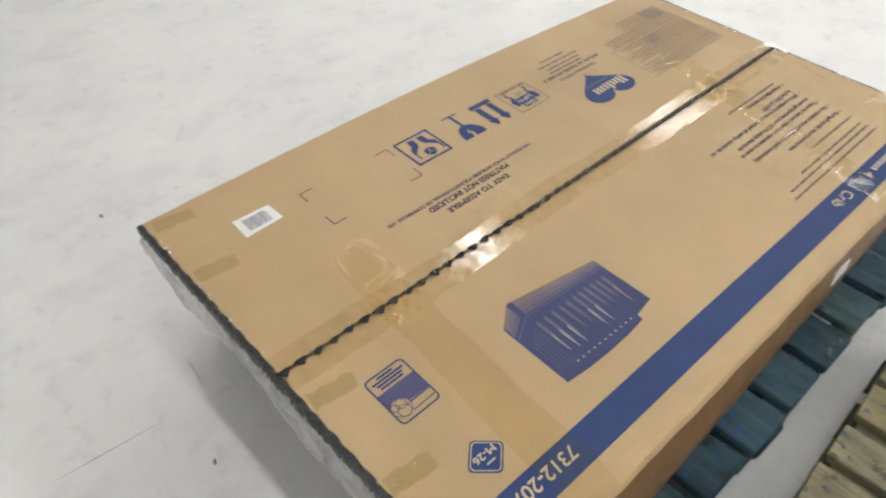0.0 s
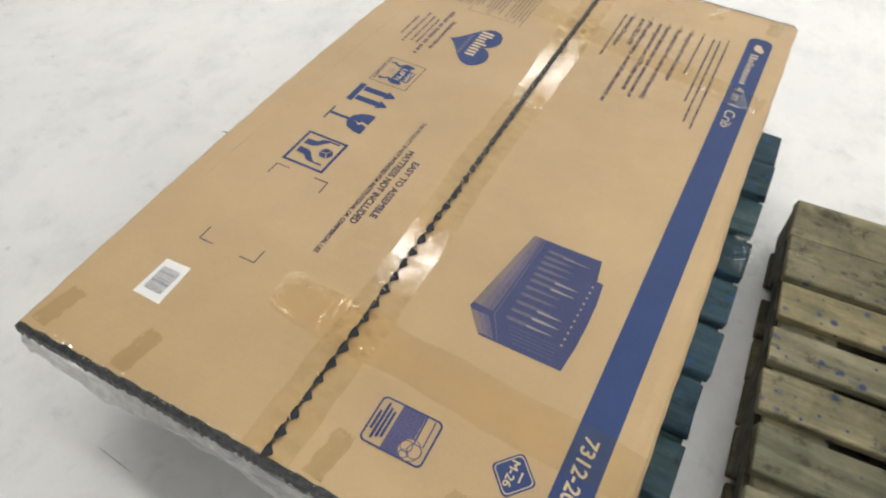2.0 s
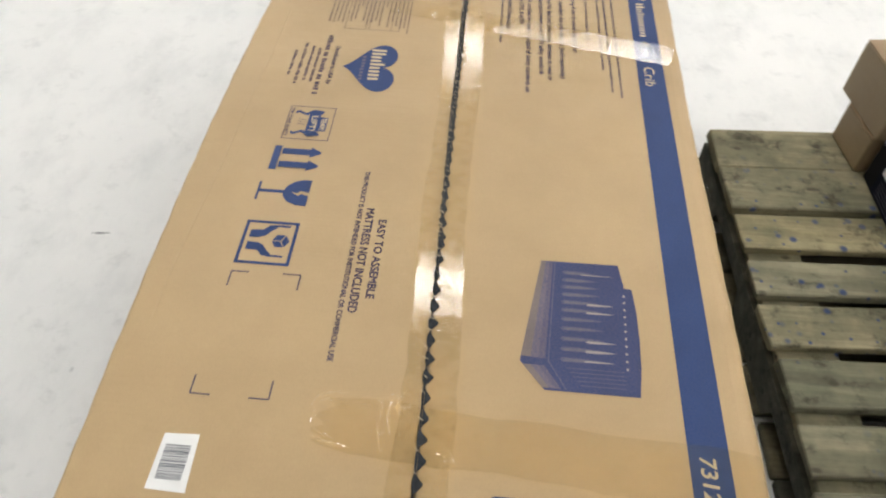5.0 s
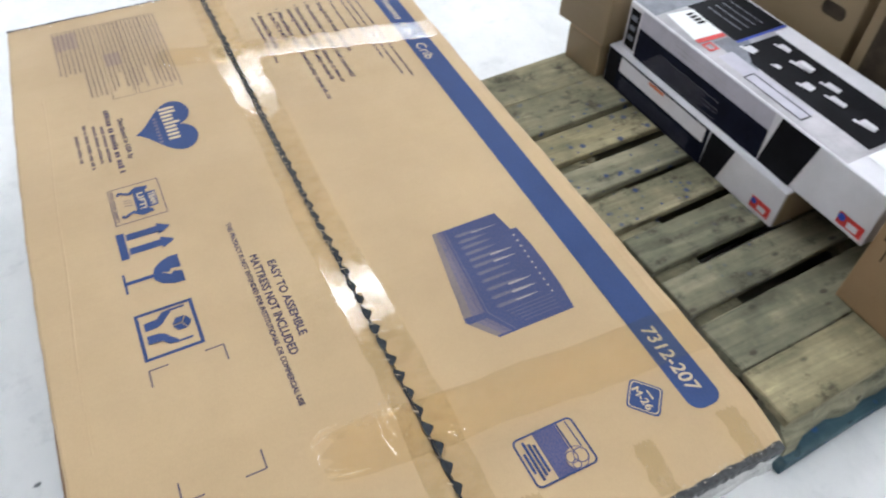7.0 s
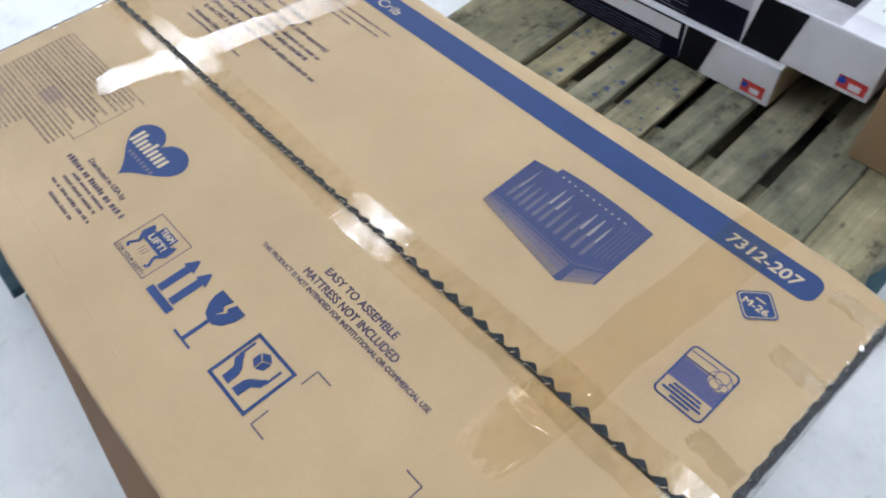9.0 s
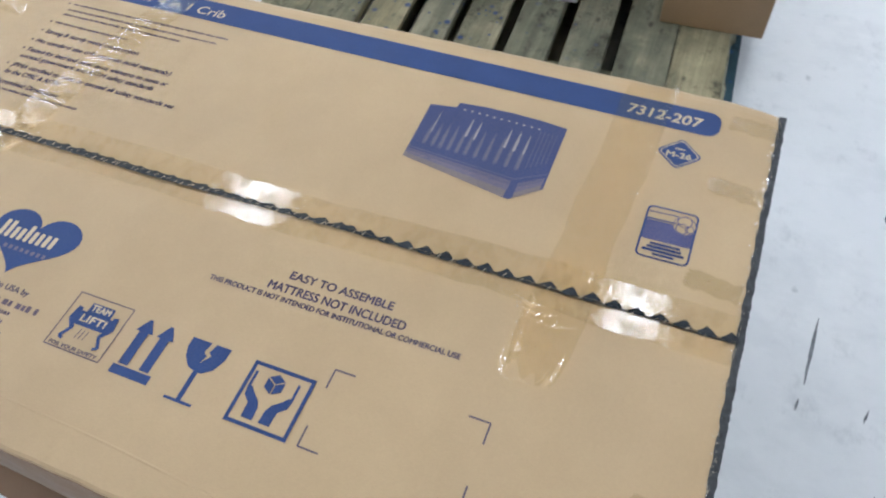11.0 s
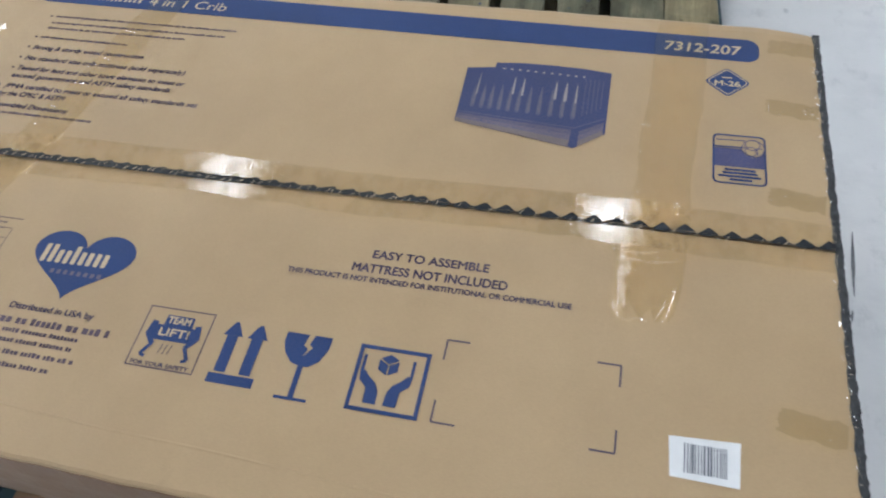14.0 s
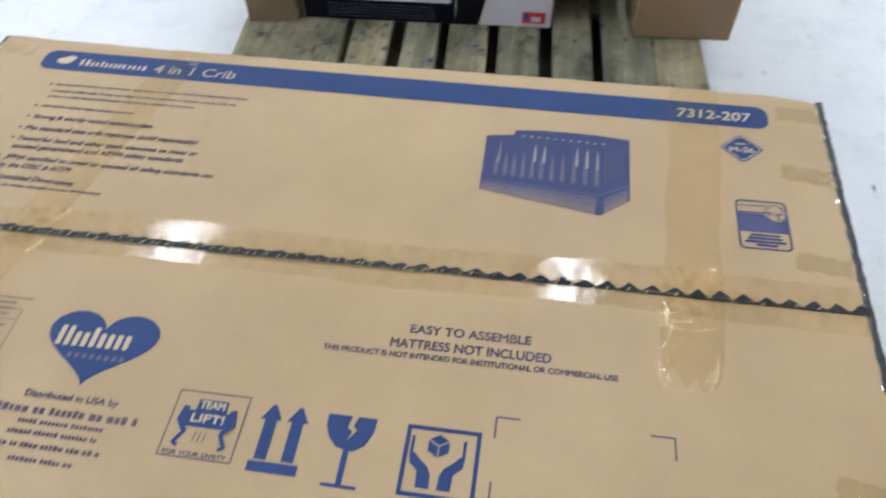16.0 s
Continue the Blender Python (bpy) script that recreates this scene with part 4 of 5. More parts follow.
prop = lambda s: [[(cube_c[0] + s * dx, yy) for dx, yy in pts] for pts in (
    [(0.0265, -0.147), (0.0300, -0.147), (0.0300, -0.170), (0.0265, -0.170)],
    [(0.0300, -0.166), (0.0285, -0.178), (0.0195, -0.186), (0.0185, -0.204), (0.0040, -0.204), (0.0050, -0.188), (0.0090, -0.180), (0.0190, -0.172), (0.0240, -0.166)])]
printed("care_support", prop(-1), BLUE, near_flap)
printed("care_support", prop(1), BLUE, near_flap)

# corner marks of the label field, and the stuck-on code label
marks = []
for xa, ya, sx, sy in ((-0.039, -0.114, 1, -1), (-0.038, -0.212, 1, 1), (0.154, -0.114, -1, -1), (0.154, -0.212, -1, 1)):
    marks += [stroke(xa, ya, xa + sx * 0.026, ya, 0.0022), stroke(xa, ya, xa, ya + sy * 0.025, 0.0022)]
for a in range(0, 8, 2):
    printed("corner_mark", marks[a:a + 2], TEXT, near_flap)
code = printed("code_label", [[(0.2065, -0.183), (0.2775, -0.1795), (0.2760, -0.226), (0.2085, -0.2245)]], LABEL, near_flap, Z2, "small white paper label with grey code bars")
rng = random.Random(9)
xb, bars = 0.222, []
while xb < 0.263:
    w = rng.choice((0.0009, 0.0013, 0.0020))
    bars.append(rect(xb, -0.2185, xb + w, -0.1885))
    xb += w + rng.choice((0.0009, 0.0014, 0.0018))
printed("code_print", bars, BARCODE, near_flap, Z3)

# dull grey data block at the far end of the lid
rng = random.Random(31)
block = []
for k in range(14):
    yy = -0.037 - 0.0084 * k
    block += words(-0.915 + 0.004 * rng.random(), -0.654 - 0.022 * rng.random() - (0.05 if k in (5, 11) else 0.0), yy, 0.0044, rng, 0.0, 1.12)
for k in range(9):
    yy = -0.162 - 0.0088 * k
    block += words(-0.915, (-0.655 if k < 4 else -0.745) - 0.015 * rng.random(), yy, 0.0044, rng, 0.0, 1.12)
for patch in (rect(-0.905, -0.232, -0.845, -0.190), rect(-0.80, -0.150, -0.755, -0.118)):
    printed("data_patch", [patch], DATA_GREY, near_flap, label="dull mauve patch in the data block")
tagged(printed("data_block", block, TEXT_FAINT, near_flap, Z2, label="block of small faint grey-brown print"), kind="stuff")
tagged(printed("data_frame", frame_shapes(-0.915, -0.1065, -0.646, -0.0445, 0.0013) + frame_shapes(-0.915, -0.1545, -0.646, -0.1115, 0.0013) + [stroke(-0.913, -0.029, -0.639, -0.029, 0.0020), stroke(-0.913, -0.061, -0.648, -0.061, 0.0012)], TEXT_FAINT, near_flap), kind="stuff")
printed("pen_stroke", [stroke(-0.937, 0.142, -0.914, 0.234, 0.0016)], PEN_RED, far_flap, label="thin faded red pen stroke")

# ---- tape on the lid ----
TZ = TOP + 0.0018


def tape(name, shape, mat, label, z=TZ):
    """Film stuck on the lid, with slightly uneven edges."""
    return flat(name, local([shape]), z - BASE, mat, carton, label)


def strip(xa, ya, xb, yb, w, seed, n=24, jag=0.0015, torn=(0.0, 0.0)):
    """Outline of a strip; torn: how far each end is ripped into uneven points."""
    rng = random.Random(seed)
    d = math.hypot(xb - xa, yb - ya)
    ux, uy = (xb - xa) / d, (yb - ya) / d
    nx, ny = -uy, ux
    one, two = [], []
    p1, p2 = rng.uniform(0, 6), rng.uniform(0, 6)
    for k in range(n + 1):
        u = k / n
        x, y = xa + (xb - xa) * u, ya + (yb - ya) * u
        j1 = w / 2 + rng.uniform(-jag, jag) + 1.4 * jag * math.sin(17 * u + p1)
        j2 = w / 2 + rng.uniform(-jag, jag) + 1.4 * jag * math.sin(13 * u + p2)
        one.append((x + nx * j1, y + ny * j1))
        two.append((x - nx * j2, y - ny * j2))

    def rip(x, y, side, far, depth):
        out = []
        for k in range(1, 14):
            v = 1 - 2 * k / 14
            e = far * depth * rng.uniform(0.05, 1.0)
            out.append((x + nx * w / 2 * v * side + ux * e, y + ny * w / 2 * v * side + uy * e))
        return out

    tail = rip(xb, yb, 1, 1, torn[1]) if torn[1] else []
    head = rip(xa, ya, -1, -1, torn[0]) if torn[0] else []
    return one + tail + two[::-1] + head


tape("seam_tape", strip(X1 - 0.001, 0.0765, X0 + 0.001, 0.0865, 0.068, 1, 40, 0.0022), TAPE, "clear packing tape along the seam")
tape("cross_tape", strip(0.177, -0.024, 0.208, 0.477, 0.072, 2, 24, 0.0015, (0.034, 0.0)), TAPE_X, "clear tape strip across the lid", TZ + 0.0006)
tape("cross_tape", strip(-0.735, -0.045, -0.617, 0.474, 0.060, 3, 24, 0.0015, (0.022, 0.0)), TAPE_X, "clear tape strip across the lid", TZ + 0.0006)
for k, (xa, ya) in enumerate(((0.350, 0.297), (0.357, 0.420), (0.348, 0.140), (0.347, -0.152), (0.343, -0.290))):
    tape("tape_tab", strip(xa - 0.030, ya + 0.004, xa + 0.034, ya - 0.004, 0.028, 40 + k, 6, 0.0012, (0.005, 0.0)), TAPE_TAB, "short tab of clear tape", TZ + 0.0003)
for k, (ya, mat) in enumerate(((0.334, TAPE), (0.452, TAPE_TAB))):
    tape("tape_tab", strip(X0 + 0.002, ya + 0.003, X0 + 0.070, ya - 0.003, 0.026, 50 + k, 6, 0.0012, (0.0, 0.005)), mat, "short tab of clear tape", TZ + 0.0003)


# curled shreds of loose tape along the frayed ends and the tape ends
def shreds(place, count, size, seed):
    rng = random.Random(seed)
    bm = bmesh.new()
    for k in range(count):
        x, y, z = place(rng)
        a = rng.uniform(0, 2 * math.pi)
        l, w = size * rng.uniform(0.4, 1.3), size * rng.uniform(0.08, 0.25)
        dx, dy = math.cos(a), math.sin(a)
        p = [bm.verts.new((x - dy * w, y + dx * w, z)), bm.verts.new((x + dy * w, y - dx * w, z)), bm.verts.new((x + dx * l * 0.5 + dy * w, y + dy * l * 0.5 - dx * w, z + size * rng.uniform(0.1, 0.5))), bm.verts.new((x + dx * l, y + dy * l, z + size * rng.uniform(-0.1, 0.6)))]
        bm.faces.new(p)
    return bm


tagged(carton_part("tape_shred", shreds(lambda r: (X1 - 0.004 + r.uniform(-0.004, 0.003), r.uniform(-0.31, 0.45), TOP + 0.0016), 260, 0.0026, 71), FRAY, "curled shreds of loose tape"), kind="stuff")
tagged(carton_part("tape_shred", shreds(lambda r: (0.150 + r.uniform(-0.02, 0.06), 0.05 + r.uniform(-0.03, 0.02), TOP + 0.0032), 9, 0.004, 72), FRAY, "curled shreds of loose tape"), kind="stuff")
tagged(carton_part("tape_shred", shreds(lambda r: (X0 + 0.004 + r.uniform(-0.003, 0.006), r.uniform(-0.30, 0.46), TOP + 0.002), 30, 0.004, 73), FRAY, "curled shreds of loose tape"), kind="stuff")


def pucker(x0, x1, y0, y1, nx, ny, high, seed, ragged=0.3):
    """A patch of crumpled film stuck down unevenly: small facets that catch the lamps."""
    rng = random.Random(seed)
    bm = bmesh.new()
    grid = []
    crease = [rng.random() for k in range(nx + ny + 2)]
    for i in range(nx + 1):
        row = []
        for j in range(ny + 1):
            u, v = i / nx, j / ny
            sx, sy = (x1 - x0) / nx, (y1 - y0) / ny
            rise = high * (0.75 * crease[i + j // 2] ** 2 + 0.25 * rng.random())
            row.append(bm.verts.new((x0 + (x1 - x0) * u + rng.uniform(-0.3, 0.3) * sx, y0 + (y1 - y0) * v + rng.uniform(-0.3, 0.3) * sy, TOP + 0.0031 + rise)))
        grid.append(row)
    for i in range(nx):
        for j in range(ny):
            if rng.random() > ragged:
                bm.faces.new((grid[i][j], grid[i + 1][j], grid[i + 1][j + 1], grid[i][j + 1]))
    return bm


for k, spec in enumerate(((0.140, 0.156, -0.040, 0.034, 4, 18, 0.0022, 83, 0.5),
                          (0.196, 0.214, 0.096, 0.118, 6, 6, 0.0022, 84, 0.5), (0.364, 0.385, 0.286, 0.303, 8, 6, 0.0012, 86, 0.6))):
    carton_part("tape_curl", pucker(*spec), PUCKER, "crumpled glossy patch of clear tape")
def ridge(path, w, h, seed):
    """A crease of film standing up along a curved line, narrowing to both ends."""
    rng = random.Random(seed)
    fine = []
    for (xa, ya), (xb, yb) in zip(path, path[1:]):
        fine += [(xa + (xb - xa) * k / 6, ya + (yb - ya) * k / 6) for k in range(6)]
    fine.append(path[-1])
    for turn in range(3):
        fine = [fine[0]] + [((p[0] + 2 * q[0] + n[0]) / 4, (p[1] + 2 * q[1] + n[1]) / 4) for p, q, n in zip(fine, fine[1:], fine[2:])] + [fine[-1]]
    bm = bmesh.new()
    rows = []
    for k, (x, y) in enumerate(fine):
        p, n = fine[max(0, k - 1)], fine[min(len(fine) - 1, k + 1)]
        d = math.hypot(n[0] - p[0], n[1] - p[1])
        nx, ny = -(n[1] - p[1]) / d, (n[0] - p[0]) / d
        u = k / (len(fine) - 1)
        full = (0.15 + math.sin(math.pi * u)) * rng.uniform(0.6, 1.1)
        rows.append([bm.verts.new((x + nx * e * w * full / 2, y + ny * e * w * full / 2, TOP + 0.0028 + h * full * z)) for e, z in ((-1, 0), (-0.7, 0.65), (0, 1), (0.7, 0.65), (1, 0))])
    for p, q in zip(rows, rows[1:]):
        for j in range(4):
            bm.faces.new((p[j], q[j], q[j + 1], p[j + 1]))
    return bm


for k, (path, w, h) in enumerate((
        ([(0.137, -0.020), (0.138, -0.040), (0.146, -0.056), (0.161, -0.061)], 0.0040, 0.0016),
        ([(0.144, -0.028), (0.146, -0.043), (0.153, -0.052)], 0.0028, 0.0010),
        ([(0.207, -0.006), (0.204, -0.032), (0.195, -0.056)], 0.0034, 0.0013),
        ([(0.198, -0.024), (0.192, -0.044), (0.186, -0.052)], 0.0024, 0.0009),
        ([(0.154, -0.058), (0.168, -0.054), (0.180, -0.058)], 0.0026, 0.0010),
        ([(0.126, 0.052), (0.146, 0.043), (0.166, 0.048)], 0.0040, 0.0016),
        ([(-0.676, 0.098), (-0.664, 0.112), (-0.660, 0.126)], 0.0036, 0.0014),
        ([(-0.690, 0.040), (-0.676, 0.056), (-0.672, 0.074)], 0.0036, 0.0014),
        ([(0.136, 0.038), (0.160, 0.033), (0.186, 0.039)], 0.0034, 0.0012),
        ([(0.146, 0.062), (0.152, 0.050), (0.150, 0.036)], 0.0030, 0.0013),
        ([(0.142, 0.028), (0.178, 0.022), (0.212, 0.030)], 0.0026, 0.0008))):
    carton_part("tape_curl", ridge(path, w * 1.15, h * 1.3, 60 + k), CREASE, "raised glossy crease in clear tape")
carton_part("tape_curl", pucker(X1 - 0.010, X1 - 0.002, 0.08, 0.452, 3, 120, 0.0006, 91, 0.8), PUCKER, "crumpled fringe of clear tape")
carton_part("tape_curl", pucker(X1 - 0.009, X1 - 0.002, -0.30, 0.08, 3, 90, 0.0013, 92, 0.75), PUCKER, "crumpled fringe of clear tape")
carton_part("tape_curl", pucker(X0 + 0.003, X0 + 0.012, -0.29, 0.46, 3, 120, 0.0020, 93, 0.6), PUCKER, "crumpled fringe of clear tape")


def film_skirt():
    """Film hanging over the end with a wavy lower edge."""
    rng = random.Random(17)
    bm = bmesh.new()
    rows = []
    for k in range(49):
        u = k / 48
        y = -0.314 + 0.770 * u
        low = 0.303 + 0.010 * math.sin(7 * u) + 0.008 * math.sin(19 * u + 1) + 0.005 * math.sin(61 * u) + rng.uniform(-0.005, 0.005)
        rows.append([bm.verts.new((X1 + 0.004 + 0.006 * v + 0.003 * math.sin(14 * u + 5 * v), y, TOP - 0.016 + (low - TOP + 0.016) * v)) for v in (0, 0.35, 0.7, 1.0)])
    for a, b in zip(rows, rows[1:]):
        for j in range(3):
            bm.faces.new((a[j], b[j], b[j + 1], a[j + 1]))
    return bm


carton_part("film_skirt", film_skirt(), FILM, "cloudy stretch film hanging over the end")

# the whole carton is a little out of square: sheared, and drawn in towards its far end
for piece in carton.children_recursive:
    for v in piece.data.vertices:
        x, y = v.co.x + ORIGIN.x, v.co.y + ORIGIN.y
        v.co.x += 0.022 * max(0.0, -x - 0.22)
        v.co.y += 0.019 * x * min(1.0, max(0.0, (y + 0.30) / 0.37))


# ---- goods on the wooden pallet ----
def carton_box(name, x, y, z, turn, w, d, h, mat, label, flaps=True, tape_mat=None, lid=None):
    """A closed carton: body, two lid flaps with a seam, tape; origin at its front left foot."""
    base = empty(name, x, y, z, turn)
    part("body", box_bm(0, w, 0, d, 0, h - 0.005, 0.004), mat, base)
    if flaps:
        part("lid_flap", box_bm(0.001, w - 0.001, 0.001, d / 2 - 0.001, h - 0.005, h, 0.0015), lid or mat, base)
        part("lid_flap", box_bm(0.001, w - 0.001, d / 2 + 0.001, d - 0.001, h - 0.005, h, 0.0015), lid or mat, base)
    if tape_mat:
        flat("tape", [rect(0.0, d / 2 - 0.025, w, d / 2 + 0.025)], h + 0.0008, tape_mat, base, "clear tape over the lid seam")
    return tagged(base, label, "carton", "goods on the wooden pallet")


def face_print(name, shapes, mat, parent, face, depth=0.0, lift=0.0008, label=""):
    """Flat print on a box's front (x, z) or top (x, y)."""
    bm = bmesh.new()
    for s in shapes:
        if face == "front":
            bm.faces.new([bm.verts.new((a, -lift, b)) for a, b in s])
        else:
            bm.faces.new([bm.verts.new((a, b, depth + lift)) for a, b in s])
    return part(name, bm, mat, parent, label)


DECK = 0.1405
# the fronts' shade is put into the duller body board; lids stay lighter
carton_box("brown_carton", -0.694, 0.866, DECK, 8.0, 0.113, 0.30, 0.090, KRAFT_DULL, "low brown cardboard carton under a wider one at the pallet's end", True, TAPE_TAB, KRAFT_DARK)
carton_box("brown_carton", -0.735, 0.860, DECK + 0.0910, 8.0, 0.162, 0.34, 0.120, KRAFT_DULL, "brown cardboard carton lying on a narrower one", True, TAPE_TAB, KRAFT_DARK)
brown_d = carton_box("brown_carton", 0.157, 0.915, DECK, 2.0, 0.206, 0.30, 0.230, KRAFT_DARK, "plain brown cardboard carton with faint print at the pallet's edge", True, TAPE_TAB)
for a, b, c0, d0 in ((0.016, 0.024, 0.165, 0.205), (0.029, 0.032, 0.125, 0.205), (0.037, 0.045, 0.158, 0.205), (0.050, 0.053, 0.140, 0.205)):
    face_print("small_print", [rect(a, c0, b, d0)], PRINT_AND_HOLLOW, brown_d, "front", label="short dark bar of print")

# lower printed box
low_box = tagged(empty("printed_box", -0.575, 0.900, DECK, 2.2), "low black and white printed product box lying on the pallet", "box", "goods on the wooden pallet")
LW, LD, LH = 0.555, 0.24, 0.094
part("body", box_bm(0, LW, 0, LD, 0, LH, 0.003), BOX_WHITE, low_box)
face_print("black_panel", [rect(0.003, 0.0005, 0.345, LH - 0.002)], BOX_NAVY, low_box, "front")
face_print("black_square", [[(0.345, 0.0005), (0.396, 0.0005), (0.418, LH - 0.002), (0.350, LH - 0.002)]], BOX_BLACK, low_box, "front")
face_print("white_stripe", [rect(0.050, 0.052, 0.335, 0.088)], BOX_WHITE, low_box, "front", lift=0.0016)
face_print("orange_mark", [rect(0.150, 0.079, 0.200, 0.0865)], ORANGE, low_box, "front", lift=0.0022)
face_print("small_picture", [rect(0.004, 0.004, 0.044, LH - 0.004)], BOX_BLACK, low_box, "front", lift=0.0016)
rng = random.Random(2)
face_print("small_print", [s for k in range(5) for s in words(0.06, 0.30, 0.010 + 0.0075 * k, 0.0016, rng)], BOX_GREY, low_box, "front", lift=0.0016)
part("end_panel", box_bm(LW + 0.0003, LW + 0.0025, 0.004, LD - 0.004, 0.003, LH - 0.003), KRAFT_DULL, low_box, "brown cardboard end")
face_print("sticker", [rect(0.492, 0.012, 0.542, 0.040)], RED, low_box, "front", lift=0.0016, label="small red and white sticker")
face_print("sticker_print", [rect(0.512, 0.017, 0.532, 0.029)], BOX_WHITE, low_box, "front", lift=0.0022)
face_print("sticker_spot", [disc(0.500, 0.030, 0.007, 0.007, 10)], STICKER_BLUE, low_box, "front", lift=0.0028)

# upper printed box
top_box = tagged(empty("printed_box", -0.556, 0.918, DECK + LH + 0.0005, 2.2), "large white and black printed product box on the low one", "box", "goods on the wooden pallet")
UW, UD, UH = 0.692, 0.235, 0.116
part("body", box_bm(0, UW, 0, UD, 0, UH, 0.003), BOX_WHITE, top_box)
face_print("black_panel", [rect(0.045, 0.0005, 0.435, 0.072)], BOX_NAVY, top_box, "front")
face_print("lilac_band", [rect(0.045, 0.072, 0.435, UH - 0.003)], BOX_LILAC, top_box, "front")
face_print("black_square", [[(0.437, 0.0005), (0.520, 0.0005), (0.542, UH - 0.002), (0.452, UH - 0.002)]], BOX_BLACK, top_box, "front")
face_print("end_picture", [rect(0.008, 0.010, 0.040, 0.104)], BOX_BLACK, top_box, "front")
face_print("end_print", [rect(0.014, 0.03 + 0.024 * k, 0.033, 0.042 + 0.024 * k) for k in range(3)], BOX_GREY, top_box, "front", lift=0.0016)
rng = random.Random(3)
face_print("small_print", [w for k in range(6) for w in words(0.080 + 0.008 * k, 0.310 - 0.040 * (k % 3 == 1), 0.008 + 0.0082 * k, 0.0013, rng)], BOX_SHADE, top_box, "front", lift=0.0016)
face_print("small_print", [s for k in range(2) for s in words(0.16, 0.34, 0.085 + 0.010 * k, 0.0024, rng)], BOX_SHADE, top_box, "front", lift=0.0016)
face_print("sticker", [rect(0.630, 0.010, 0.684, 0.036)], RED, top_box, "front", lift=0.0016, label="small red and white sticker")
face_print("sticker_print", [rect(0.652, 0.014, 0.674, 0.027)], BOX_WHITE, top_box, "front", lift=0.0022)
face_print("sticker_spot", [disc(0.638, 0.027, 0.008, 0.008, 10)], STICKER_BLUE, top_box, "front", lift=0.0028)
face_print("pale_panel", [rect(0.004, 0.004, 0.596, UD - 0.006)], BOX_SHADE, top_box, "top", UH, 0.0004)
face_print("white_margin", [rect(0.236, 0.189, 0.596, UD - 0.002)], BOX_WHITE, top_box, "top", UH)
face_print("grey_panel", [rect(0.004, 0.006, 0.075, 0.225)], BOX_GREY, top_box, "top", UH)
face_print("black_corner", [rect(0.075, 0.092, 0.225, 0.228)], BOX_BLACK, top_box, "top", UH)
face_print("blue_line", [rect(0.2255, 0.092, 0.2325, 0.228)], STICKER_BLUE, top_box, "top", UH, 0.0012)
face_print("corner_print", [s for k in range(4) for s in words(0.10, 0.20, 0.13 + 0.02 * k, 0.005, rng)], BOX_GREY, top_box, "top", UH, 0.0016)
face_print("white_label", [[(0.082, 0.030), (0.185, 0.018), (0.190, 0.088), (0.090, 0.094)]], LABEL, top_box, "top", UH, 0.0016, "white label with a red edge")
face_print("label_red_edge", [[(0.185, 0.018), (0.198, 0.017), (0.203, 0.087), (0.190, 0.088)], *frame_shapes(0.204, 0.018, 0.232, 0.042, 0.005)], RED, top_box, "top", UH, 0.0022)
face_print("label_print", [rect(0.100 + 0.012 * k, 0.066, 0.108 + 0.012 * k, 0.084) for k in range(4)], BOX_BLACK, top_box, "top", UH, 0.0022)
face_print("picture_panel", [[(0.246, 0.100), (0.300, 0.066), (0.588, 0.066), (0.588, 0.188), (0.246, 0.188)]], BOX_BLACK, top_box, "top", UH, label="black panel with small pale pictures")
pics = []
for a, b, w, h in ((0.262, 0.10, 0.020, 0.014), (0.29, 0.165, 0.022, 0.011), (0.330, 0.105, 0.012, 0.008), (0.355, 0.155, 0.030, 0.016), (0.405, 0.11, 0.020, 0.014), (0.43, 0.150, 0.026, 0.011), (0.465, 0.125, 0.028, 0.010), (0.54, 0.12, 0.026, 0.014)):
    pics += [rounded(a - w * 0.62, b - h * 0.62, a + w * 0.62, b + h * 0.62, h * 0.3, 2), stroke(a - w * 0.95, b - h * 0.9, a + w * 0.7, b - h * 0.4, h * 0.5)]
tagged(face_print("small_picture", pics, BOX_WHITE, top_box, "top", UH, 0.0016), kind="stuff")
face_print("smudged_print", [[(0.206, 0.050), (0.345, 0.048), (0.262, 0.098), (0.238, 0.120), (0.206, 0.110)]], BOX_GREY, top_box, "top", UH, 0.0006, "dull grey smudged print")
face_print("grey_caption", [rect(0.25, 0.022, 0.47, 0.060)], BOX_LILAC, top_box, "top", UH)
face_print("caption_box", frame_shapes(0.325, 0.018, 0.475, 0.046, 0.003), BOX_BLACK, top_box, "top", UH, 0.0016)
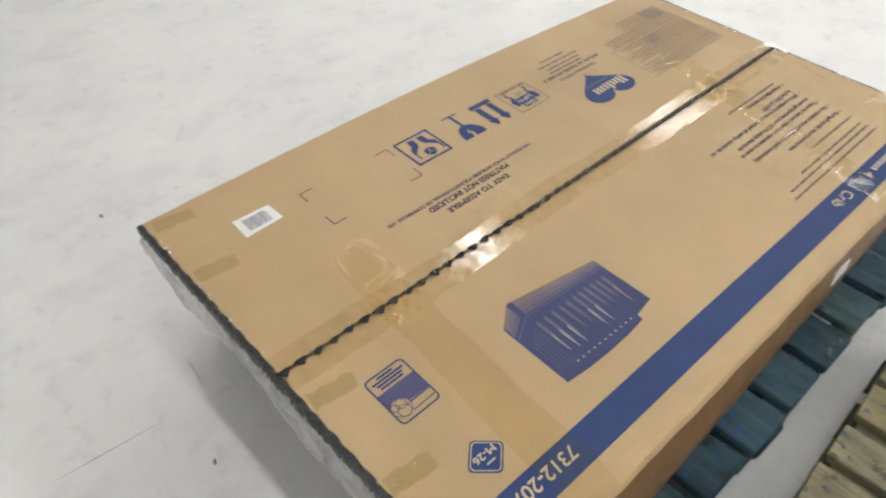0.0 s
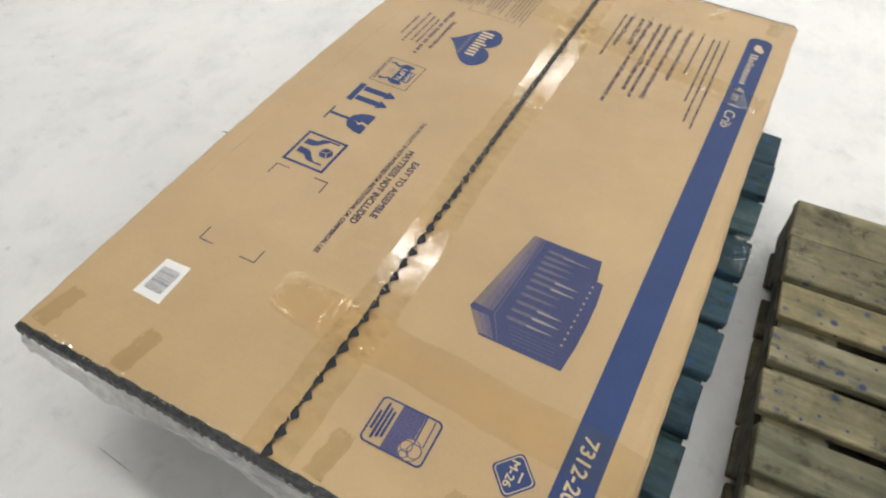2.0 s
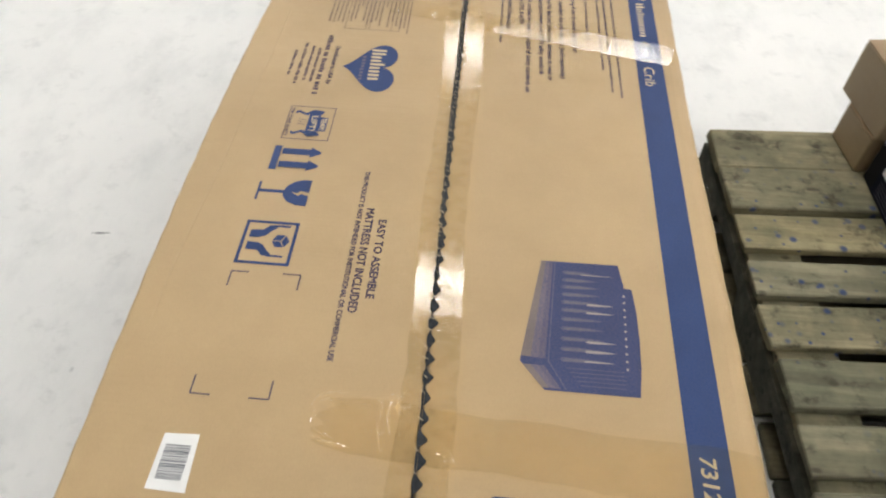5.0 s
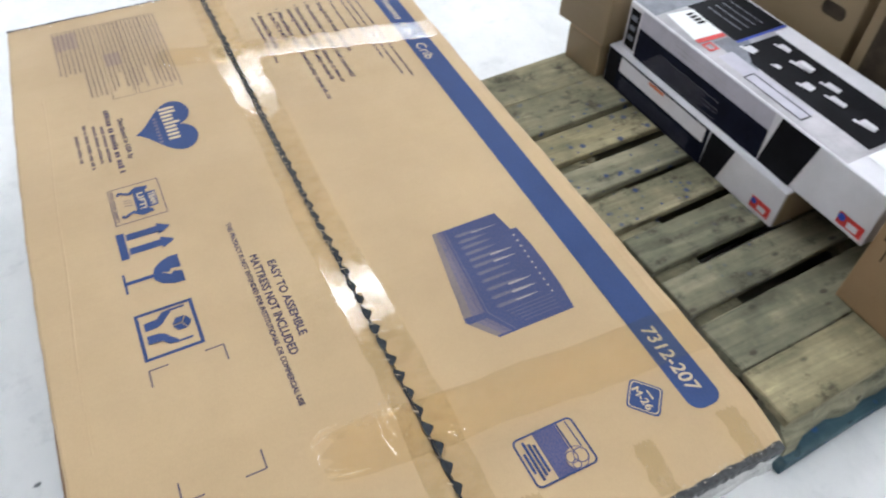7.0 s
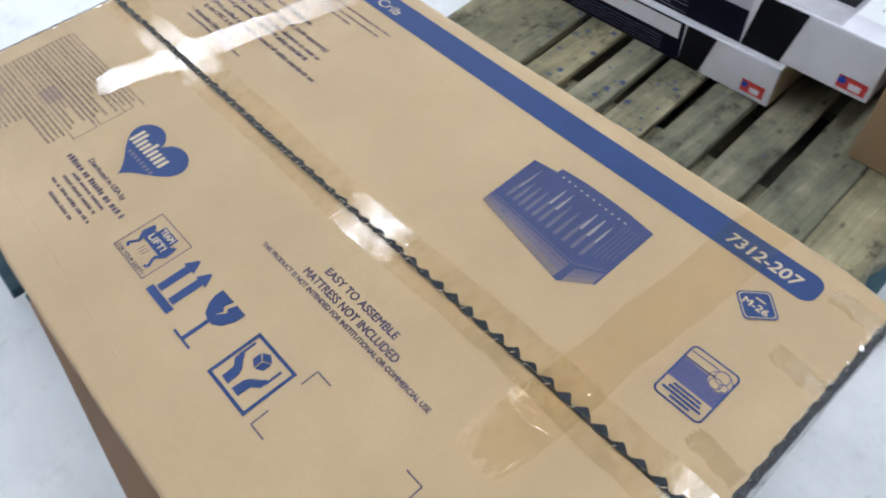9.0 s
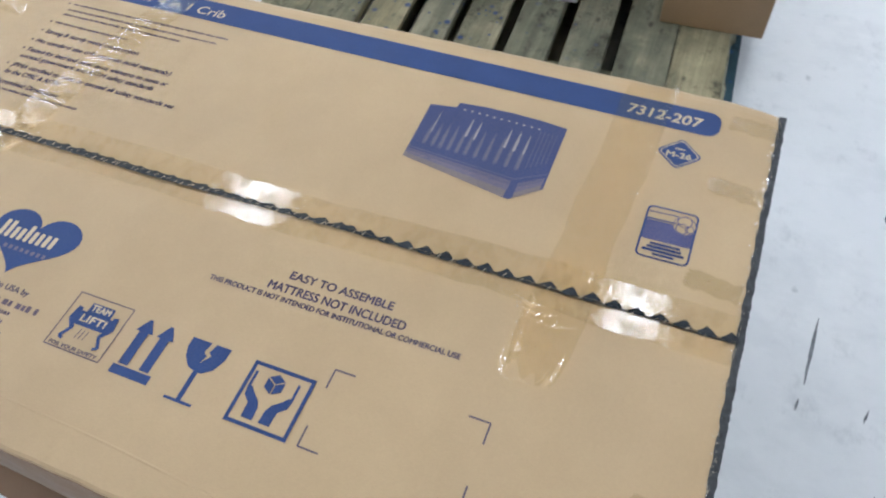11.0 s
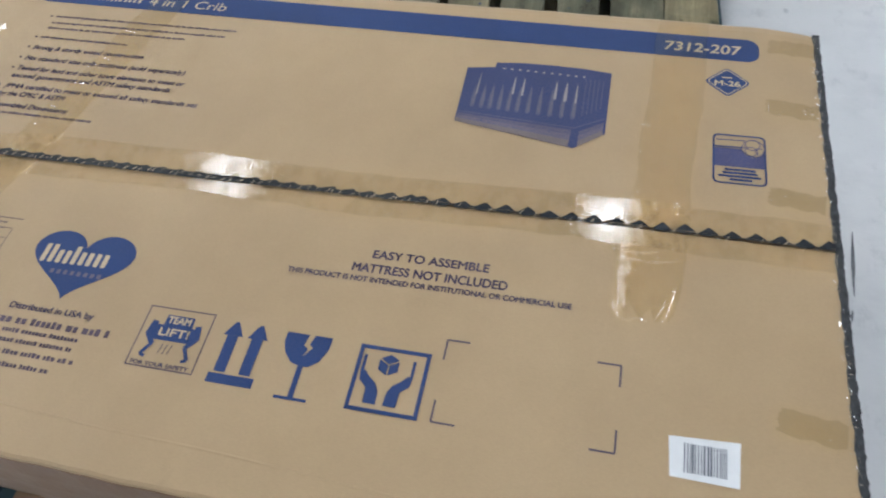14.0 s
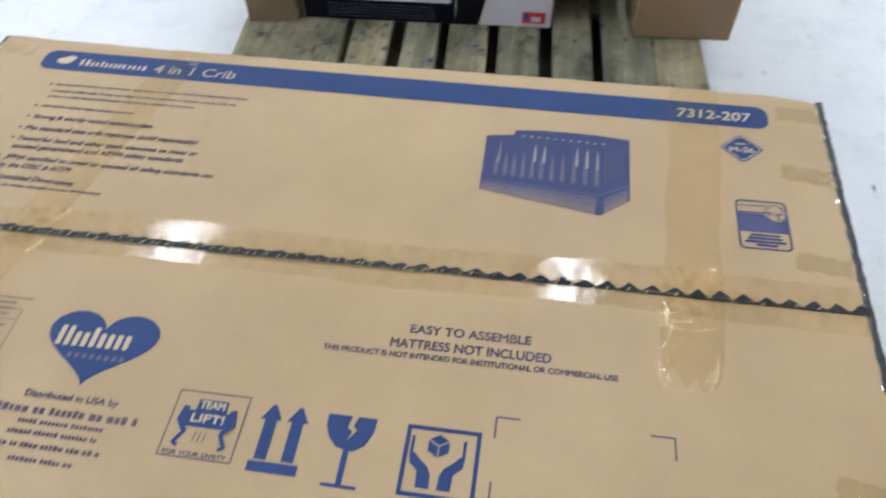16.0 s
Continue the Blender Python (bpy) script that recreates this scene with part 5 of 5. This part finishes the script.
face_print("end_label", [rect(0.598, 0.050, 0.688, 0.190)], LABEL, top_box, "top", UH, 0.0016, "white paper label")
face_print("end_label_print", [rect(0.627, 0.085, 0.630, 0.165), rect(0.637, 0.10, 0.639, 0.16)], BOX_SHADE, top_box, "top", UH, 0.0022)

# cartons standing behind
back_e = carton_box("brown_carton", -0.545, 1.200, DECK, 3.0, 0.318, 0.36, 0.33, KRAFT_DULL, "brown cardboard carton standing behind the printed boxes", True, None)
# no opening is cut: the hole's inner shade is a flat dark patch
face_print("grip_hole", [rounded(0.230, 0.245, 0.288, 0.275, 0.013)], PRINT_AND_HOLLOW, back_e, "front", label="dark grip hole")
back_f = carton_box("brown_carton", -0.205, 1.215, DECK, 1.5, 0.335, 0.34, 0.34, KRAFT_DULL, "brown carton with a large dark printed panel and lime strap", True, None)
face_print("dark_panel", [rect(0.024, 0.03, 0.31, 0.305)], PRINT_AND_HOLLOW, back_f, "front")
face_print("lime_strap", [stroke(0.118, 0.01, 0.112, 0.338, 0.009)], LIME, back_f, "front", lift=0.0018, label="yellow-green strap")


# crumpled scrap of clear film left on the edge of the blue pallet
def film_scrap(nx=9, ny=7, seed=8):
    rng = random.Random(seed)
    bm = bmesh.new()
    grid = []
    for i in range(nx):
        row = []
        for j in range(ny):
            u, v = i / (nx - 1), j / (ny - 1)
            edge = min(u, v, 1 - u, 1 - v)
            row.append(bm.verts.new((0.105 * u + rng.uniform(-0.006, 0.006), 0.062 * v + 0.012 * math.sin(5 * u) + rng.uniform(-0.005, 0.005), rng.uniform(0.0, 0.012) * (0.15 + min(1.0, 3 * edge)))))
        grid.append(row)
    for i in range(nx - 1):
        for j in range(ny - 1):
            bm.faces.new((grid[i][j], grid[i + 1][j], grid[i + 1][j + 1], grid[i][j + 1]))
    return bm


SCRAP = clear_tape("clear_film_scrap", (0.88, 0.89, 0.88), 0.10, 0.3, (8.0, 12.0, 1.0), 1.5, 0.3)
scrap = mesh_object("film_scrap", film_scrap(), SCRAP)
scrap.matrix_basis = pose(-0.520, 0.507, 0.1405, 0, 0, 6)
tagged(scrap, "crumpled scrap of clear film on the blue pallet's edge", "plastic film")
